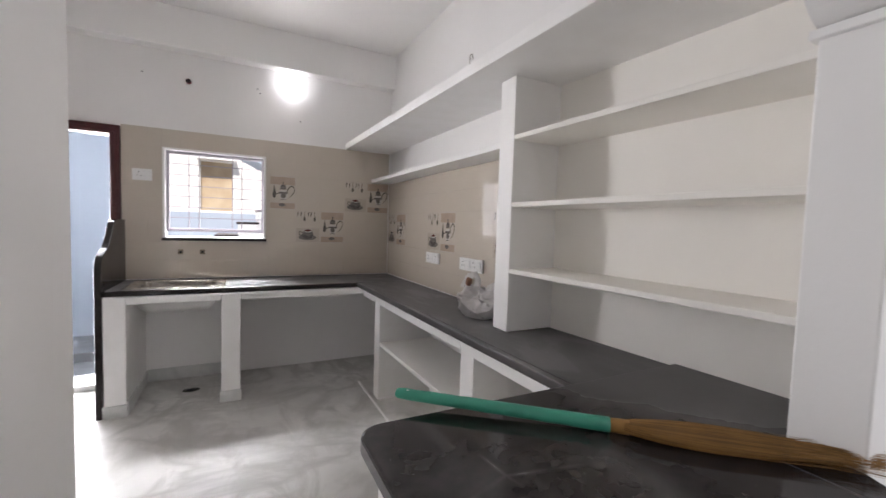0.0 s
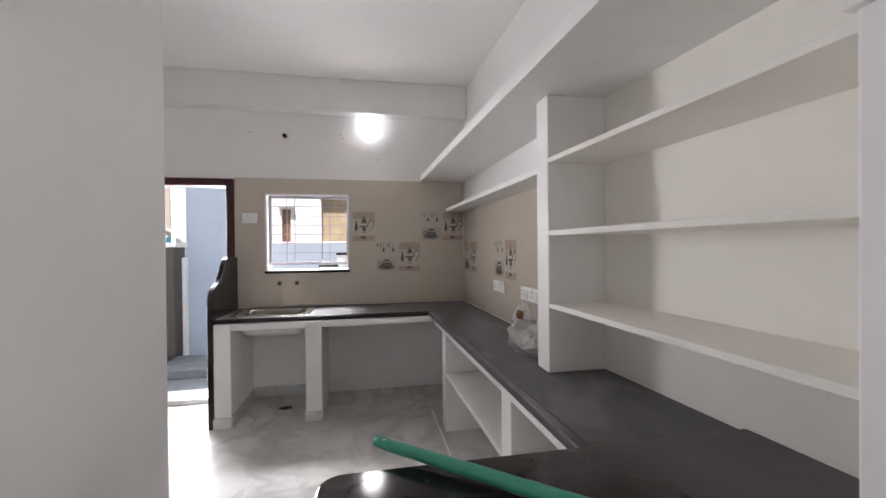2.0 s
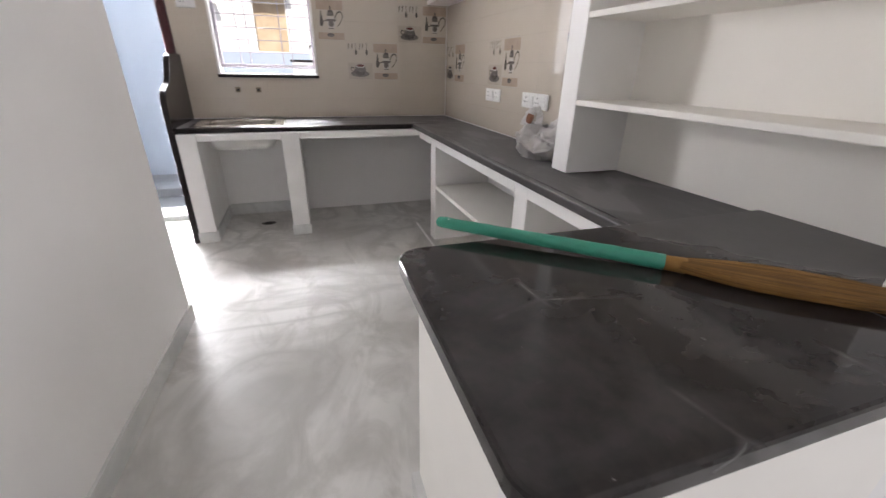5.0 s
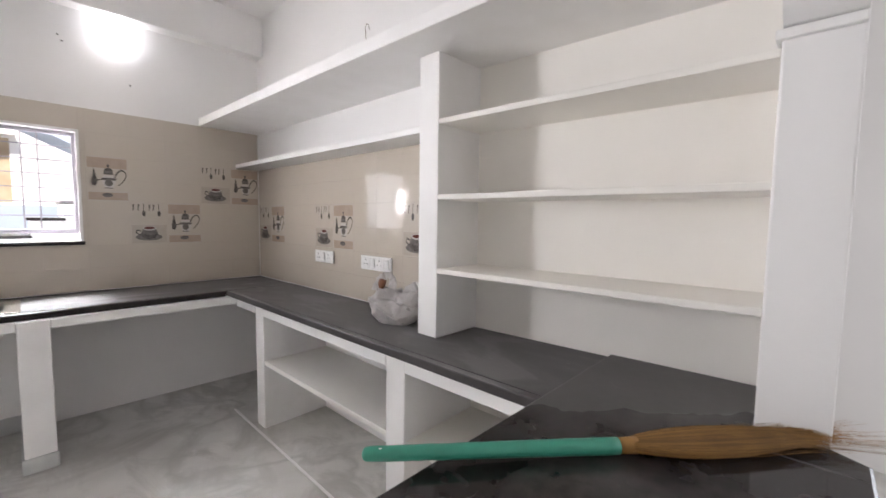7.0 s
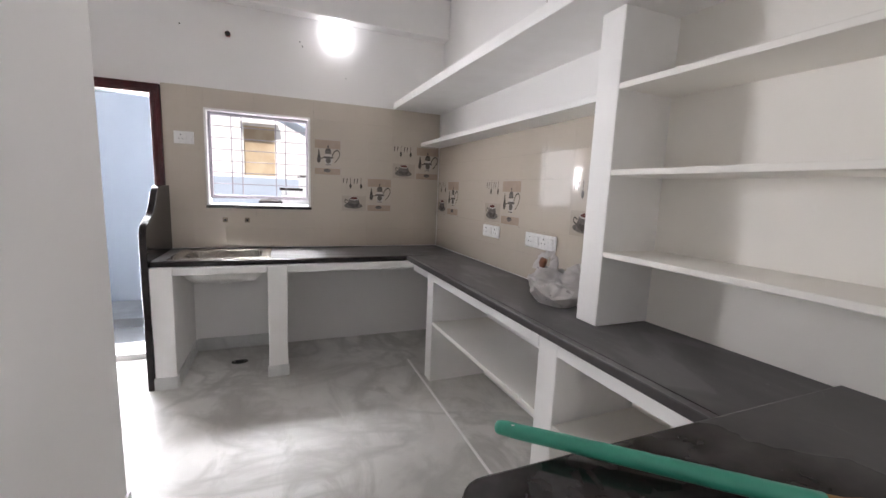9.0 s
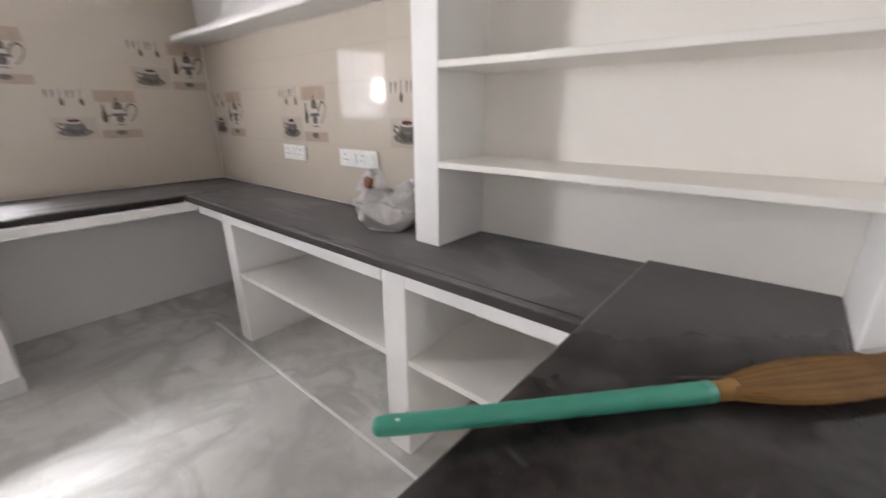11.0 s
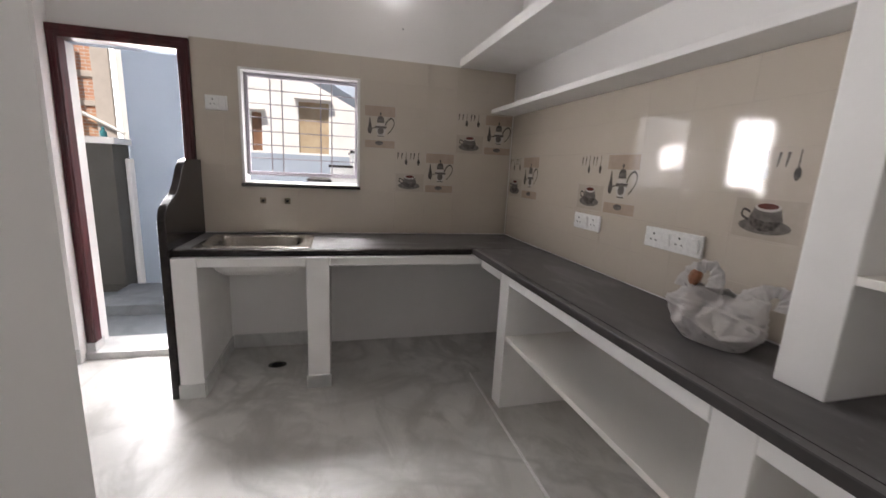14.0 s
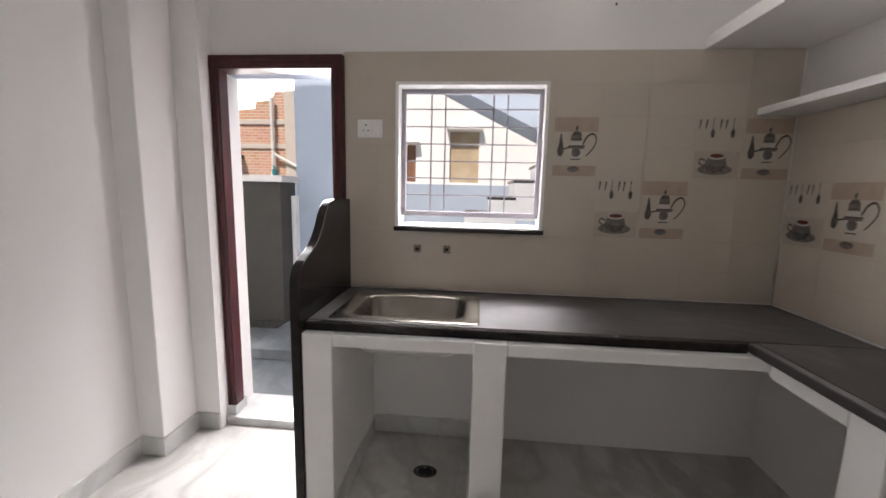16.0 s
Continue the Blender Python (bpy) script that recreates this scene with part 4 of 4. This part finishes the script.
# white house across the way
hw = thing("white_house", "white painted house with shuttered windows across the lane", "house", (0, 15, -0.14))
openings = ((-1.96, -1.69, 1.66, 2.72), (-0.70, 0.14, 1.66, 3.10))
xs = [-5.1] + [v for o in openings for v in o[:2]] + [9]
for i in range(0, 6, 2):
    part("wall", box(xs[i], xs[i + 1], 14, 14.25, -0.14, 6.2), OUT_WHITE, hw)
for o in openings:
    part("wall", box(o[0], o[1], 14, 14.25, -0.14, o[2]), OUT_WHITE, hw)
    part("wall", box(o[0], o[1], 14, 14.25, o[3], 6.2), OUT_WHITE, hw)
for o, mm in zip(openings, (OUT_WOOD, OUT_GLASS)):
    wi = part("window", box(o[0], o[1], 14.08, 14.12, o[2], o[3]), mm, hw)
    part("sill", box(o[0] - 0.06, o[1] + 0.06, 13.93, 14.2, o[2] - 0.06, o[2], 0.01), OUT_WHITE, wi)
    part("sunshade", box(o[0] - 0.1, o[1] + 0.1, 13.75, 14.0, o[3] + 0.04, o[3] + 0.1, 0.01), OUT_WHITE, wi)
part("roof", box(-5.15, 9.2, 13.7, 19, 6.2, 6.35), OUT_WHITE, hw)

# unplastered brick house down the lane
bhouse = thing("brick_house", "unplastered red brick house with a ragged parapet", "house", (-7, 15, -0.14))
bm = bpy.data.materials.new("brickwork")
bm.use_nodes = True
n, l = bm.node_tree.nodes, bm.node_tree.links
bt, tc, mp = n.new("ShaderNodeTexBrick"), n.new("ShaderNodeTexCoord"), n.new("ShaderNodeMapping")
mp.inputs["Rotation"].default_value = (radians(90), 0, 0)
l.new(tc.outputs["Object"], mp.inputs[0])
l.new(mp.outputs[0], bt.inputs["Vector"])
bt.inputs["Color1"].default_value, bt.inputs["Color2"].default_value, bt.inputs["Mortar"].default_value = (0.52, 0.25, 0.15, 1), (0.62, 0.35, 0.23, 1), (0.58, 0.5, 0.43, 1)
bt.inputs["Scale"].default_value, bt.inputs["Mortar Size"].default_value = 1.0, 0.012
bt.inputs["Brick Width"].default_value, bt.inputs["Row Height"].default_value = 0.23, 0.085
nz, mx = n.new("ShaderNodeTexNoise"), n.new("ShaderNodeMix")
nz.inputs["Scale"].default_value = 1.1
mx.data_type, mx.blend_type = "RGBA", "MULTIPLY"
mx.inputs["Factor"].default_value = 0.25
l.new(tc.outputs["Object"], nz.inputs["Vector"])
l.new(bt.outputs["Color"], mx.inputs["A"])
l.new(nz.outputs["Color"], mx.inputs["B"])
l.new(mx.outputs["Result"], n["Principled BSDF"].inputs["Base Color"])
n["Principled BSDF"].inputs["Roughness"].default_value = 0.9
outline = [(-9.6, 0.0), (-5.35, 0.0), (-5.35, 4.3), (-5.9, 4.35), (-6.0, 4.1), (-6.5, 4.05), (-6.55, 3.85), (-7.2, 3.8), (-7.3, 3.55), (-9.6, 3.5)]
part("wall", prism([(x, z - 0.14) for x, z in outline], 14, 14.3, "y"), bm, bhouse)
for z in (2.55, 3.25):
    part("concrete_band", box(-9.6, -5.35, 13.96, 14.0, z, z + 0.14, 0.01), MORTAR, bhouse)
part("window_opening", box(-7.75, -7.05, 13.95, 14.02, 1.7, 2.2), HOLE, bhouse)
part("sunshade", box(-8.0, -6.95, 13.5, 14.0, 2.25, 2.36, 0.02), CEMENT, bhouse)
part("plinth", box(-9.6, -5.35, 13.94, 14.0, -0.14, 0.75), OUT_WHITE, bhouse)
part("corner_pier", box(-5.6, -5.2, 13.9, 14.0, -0.14, 4.2, 0.02), MORTAR, bhouse)
part("drain_pipe", tube([(-5.95, 13.85, -0.1), (-5.95, 13.85, 4.0)], 0.05, 10), PIPE, bhouse)
part("drain_branch", tube([(-5.95, 13.85, 2.4), (-5.0, 13.85, 1.9)], 0.045, 10), PIPE, bhouse)
tagged(part("bottle", tube([(-1.93, 6.25, 1.546), (-1.93, 6.25, 1.60), (-1.93, 6.25, 1.62), (-1.93, 6.25, 1.65)], 0.03, 10, lambda t: 1 if t < 0.6 else 0.5), TEAL), "small teal plastic bottle on the pillar cap", "bottle")

# ---- wall tiles ----
def tile_mesh(w, h, material, name="tile"):
    """A tile with a slightly eased edge, lying in x and z, its face to -y."""
    bm, g, e, d = bmesh.new(), 0.0001, 0.0006, 0.009
    o = [bm.verts.new((x, 0.003, z)) for x, z in ((g, g), (w - g, g), (w - g, h - g), (g, h - g))]
    m_ = [bm.verts.new((x, -d + e, z)) for x, z in ((g, g), (w - g, g), (w - g, h - g), (g, h - g))]
    f = [bm.verts.new((x, -d, z)) for x, z in ((g + e, g + e), (w - g - e, g + e), (w - g - e, h - g - e), (g + e, h - g - e))]
    bm.faces.new(f)
    for a, b in ((o, m_), (m_, f)):
        for k in range(4):
            bm.faces.new((a[k], a[(k + 1) % 4], b[(k + 1) % 4], b[k]))
    bm.faces.new(o[::-1])
    bmesh.ops.recalc_face_normals(bm, faces=bm.faces[:])
    return mesh_from(name, bm, material)


def ell(cx, cz, rx, rz, n=20, a0=0, a1=360):
    return [(cx + rx * math.cos(radians(a0 + (a1 - a0) * i / n)), cz + rz * math.sin(radians(a0 + (a1 - a0) * i / n))) for i in range(n if a1 - a0 == 360 else n + 1)]


def ribbon(pts, w0, w1=None):
    """A flat band of changing width along a line."""
    pts = smooth_line(pts, 4)
    left, right = [], []
    for i, p in enumerate(pts):
        a, b = pts[max(0, i - 1)], pts[min(len(pts) - 1, i + 1)]
        dx, dz = b[0] - a[0], b[1] - a[1]
        s = math.hypot(dx, dz) or 1
        w = w0 + ((w1 if w1 is not None else w0) - w0) * i / (len(pts) - 1)
        left.append((p[0] - dz / s * w, p[1] + dx / s * w)), right.append((p[0] + dz / s * w, p[1] - dx / s * w))
    return left + right[::-1]


POT = [("ground_band", PRINT_TAN, 1, [[(0.03, 0.74), (0.97, 0.74), (0.97, 0.97), (0.03, 0.97)]]),
       ("ground_band", PRINT_TAN, 1, [[(0.03, 0.03), (0.97, 0.03), (0.97, 0.20), (0.03, 0.20)]]),
       ("teapot_body", PRINT_PALE, 2, [[(0.40, 0.58), (0.66, 0.58), (0.70, 0.48), (0.68, 0.38), (0.60, 0.28), (0.46, 0.28), (0.38, 0.38), (0.36, 0.48)]]),
       ("teapot_shade", PRINT_GREY, 3, [ell(0.52, 0.41, 0.10, 0.075), [(0.36, 0.47), (0.70, 0.47), (0.69, 0.515), (0.37, 0.515)], [(0.40, 0.60), (0.63, 0.60), (0.62, 0.70), (0.41, 0.70)], ell(0.48, 0.14, 0.13, 0.05)]),
       ("teapot_outline", PRINT_DARK, 4, [[(0.41, 0.69), (0.63, 0.69), (0.58, 0.745), (0.46, 0.745)], ell(0.515, 0.80, 0.03, 0.035), ribbon([(0.52, 0.74), (0.515, 0.79)], 0.012), [(0.34, 0.50), (0.72, 0.50), (0.70, 0.525), (0.36, 0.525)],
                                          ribbon([(0.66, 0.54), (0.74, 0.66), (0.86, 0.71), (0.94, 0.64), (0.92, 0.53), (0.80, 0.40), (0.74, 0.36)], 0.02, 0.01), [(0.165, 0.71), (0.19, 0.71), (0.215, 0.60), (0.24, 0.50), (0.25, 0.41), (0.20, 0.34), (0.13, 0.36), (0.11, 0.44), (0.145, 0.56)], ribbon([(0.21, 0.46), (0.30, 0.475), (0.38, 0.49)], 0.014, 0.01),
                                          ribbon([(0.41, 0.62), (0.63, 0.62)], 0.008), ribbon([(0.42, 0.30), (0.62, 0.30)], 0.01), ribbon([(0.40, 0.16), (0.58, 0.16)], 0.008)])]
CUP = [("ground_band", PRINT_GROUND, 1, [[(0.03, 0.03), (0.97, 0.03), (0.97, 0.46), (0.03, 0.46)]]),
       ("saucer", PRINT_GREY, 2, [ell(0.48, 0.17, 0.36, 0.085)]),
       ("cup_body", PRINT_GREY, 3, [[(0.32, 0.38), (0.67, 0.38), (0.70, 0.30), (0.73, 0.22), (0.66, 0.13), (0.55, 0.10), (0.42, 0.10), (0.30, 0.14), (0.24, 0.22), (0.28, 0.30)]]),
       ("cup_shadow", PRINT_DARK, 4, [[(0.26, 0.28), (0.38, 0.24), (0.50, 0.22), (0.70, 0.24), (0.64, 0.15), (0.54, 0.12), (0.42, 0.12), (0.30, 0.17)], ribbon([(0.27, 0.31), (0.17, 0.34), (0.15, 0.27), (0.25, 0.23)], 0.014)]),
       ("cup_rim", PRINT_PALE, 5, [ell(0.495, 0.378, 0.178, 0.05)]),
       ("tea", PRINT_RED, 6, [ell(0.495, 0.388, 0.148, 0.033)]),
       ("utensils", PRINT_DARK, 2, [q for i, x in enumerate((0.10, 0.23, 0.36, 0.52, 0.63, 0.77)) for q in ((ribbon([(x, 0.97), (x - 0.005, 0.80)], 0.009), ell(x, 0.735, 0.045, 0.07, 14)) if i in (2, 5) else (ribbon([(x, 0.95), (x - 0.02, 0.80)], 0.022, 0.008),))])]


def print_meshes(spec, w, h, tag):
    out = []
    for name, material, layer, polys in spec:
        bm = bmesh.new()
        for poly in polys:
            bm.faces.new([bm.verts.new((u * w, -0.009 - 0.0002 * layer, v * h)) for u, v in poly])
        for f in bm.faces:
            f.normal_update()
        bmesh.ops.triangulate(bm, faces=bm.faces[:])
        for f in bm.faces:
            f.normal_update()
            if f.normal.y > 0:
                f.normal_flip()
        out.append((name, mesh_from(name + tag, bm, material)))
    return out


ROW = 0.1574
def tiled_wall(wall, place, w, z_top, rows, length, prints, hole=None):
    """Rows of plain tiles with printed ones two rows high. place(u, z) gives a tile's pose; u runs from left to right."""
    cols = int(math.ceil(length / w))
    plain, deco = tile_mesh(w, ROW, TILE), tile_mesh(w, 2 * ROW, TILE_CREAM)
    sets = {"pot": print_meshes(POT, w, 2 * ROW, "_print"), "cup": print_meshes(CUP, w, 2 * ROW, "_print")}
    taken = {(c, r + k) for c, r, _ in prints for k in (0, 1)}

    def lay(me, u, z, name="tile"):
        ob = new(name, me)
        ob.parent = wall
        ob.matrix_basis = place(u, z)
        return ob
    for c in range(cols):
        u0, u1 = length - (c + 1) * w, length - c * w
        for r in range(rows):
            if (c, r) in taken:
                continue
            z1 = z_top - r * ROW
            z0 = z1 - ROW
            rects = [(max(0, u0), u1, z0, z1)]
            if hole:
                h0, h1, k0, k1 = hole
                if u0 < h1 - 0.002 and u1 > h0 + 0.002 and z0 < k1 - 0.002 and z1 > k0 + 0.002:
                    rects = [q for q in ((max(0, u0), min(u1, h0), z0, z1), (max(u0, h1), u1, z0, z1), (max(u0, h0, 0), min(u1, h1), z0, min(z1, k0)), (max(u0, h0, 0), min(u1, h1), max(z0, k1), z1)) if q[1] - q[0] > 0.006 and q[3] - q[2] > 0.006]
            for a, b, za, zb in rects:
                whole = abs(b - a - w) < 1e-4 and abs(zb - za - ROW) < 1e-4
                lay(plain if whole else tile_mesh(b - a, zb - za, TILE), a, za)
    for c, r, which in prints:
        tl = lay(deco, length - (c + 1) * w, z_top - (r + 2) * ROW, "printed_tile")
        tl["label"] = "cream tile printed with a " + ("teapot" if which == "pot" else "cup and hanging spoons")
        for name, me in sets[which]:
            ob = new(name, me)
            ob.parent = tl


wb = bpy.data.objects["wall_back"]
wr_ = bpy.data.objects["wall_right"]
tiled_wall(wb, lambda u, z: pose(DX1 + 0.006 + u, W - 0.003, z), 0.233, TILE_TOP, 8, 1.74 - DX1 - 0.006, [(0, 2, "pot"), (1, 2, "cup"), (2, 4, "pot"), (3, 4, "cup"), (4, 2, "pot")],
           (WX0 - DX1 - 0.006 - 0.007, WX1 - DX1 - 0.006 + 0.007, WZ0 - 0.023, WZ1 + 0.007))
# on the right wall u runs from the far corner towards the shelves
tiled_wall(wr_, lambda u, z: pose(RIGHT + 0.009, 4.358 - u, z, 0, 0, -90), 0.243, 1.83, 6, 0.243 * 10, [(9, 2, "cup"), (8, 2, "pot"), (5, 2, "cup"), (4, 2, "pot"), (1, 2, "cup"), (0, 2, "pot")])

# the right-hand wall and its counter stand one degree out of square with the back wall
skew = Matrix.Translation((RIGHT, BACK, 0)) @ Matrix.Rotation(radians(1.0), 4, "Z") @ Matrix.Translation((-RIGHT, -BACK, 0))
for ob in (wr_, frame_r, slab2, long_shelf, board_a, board_b):
    ob.matrix_basis = skew @ ob.matrix_basis
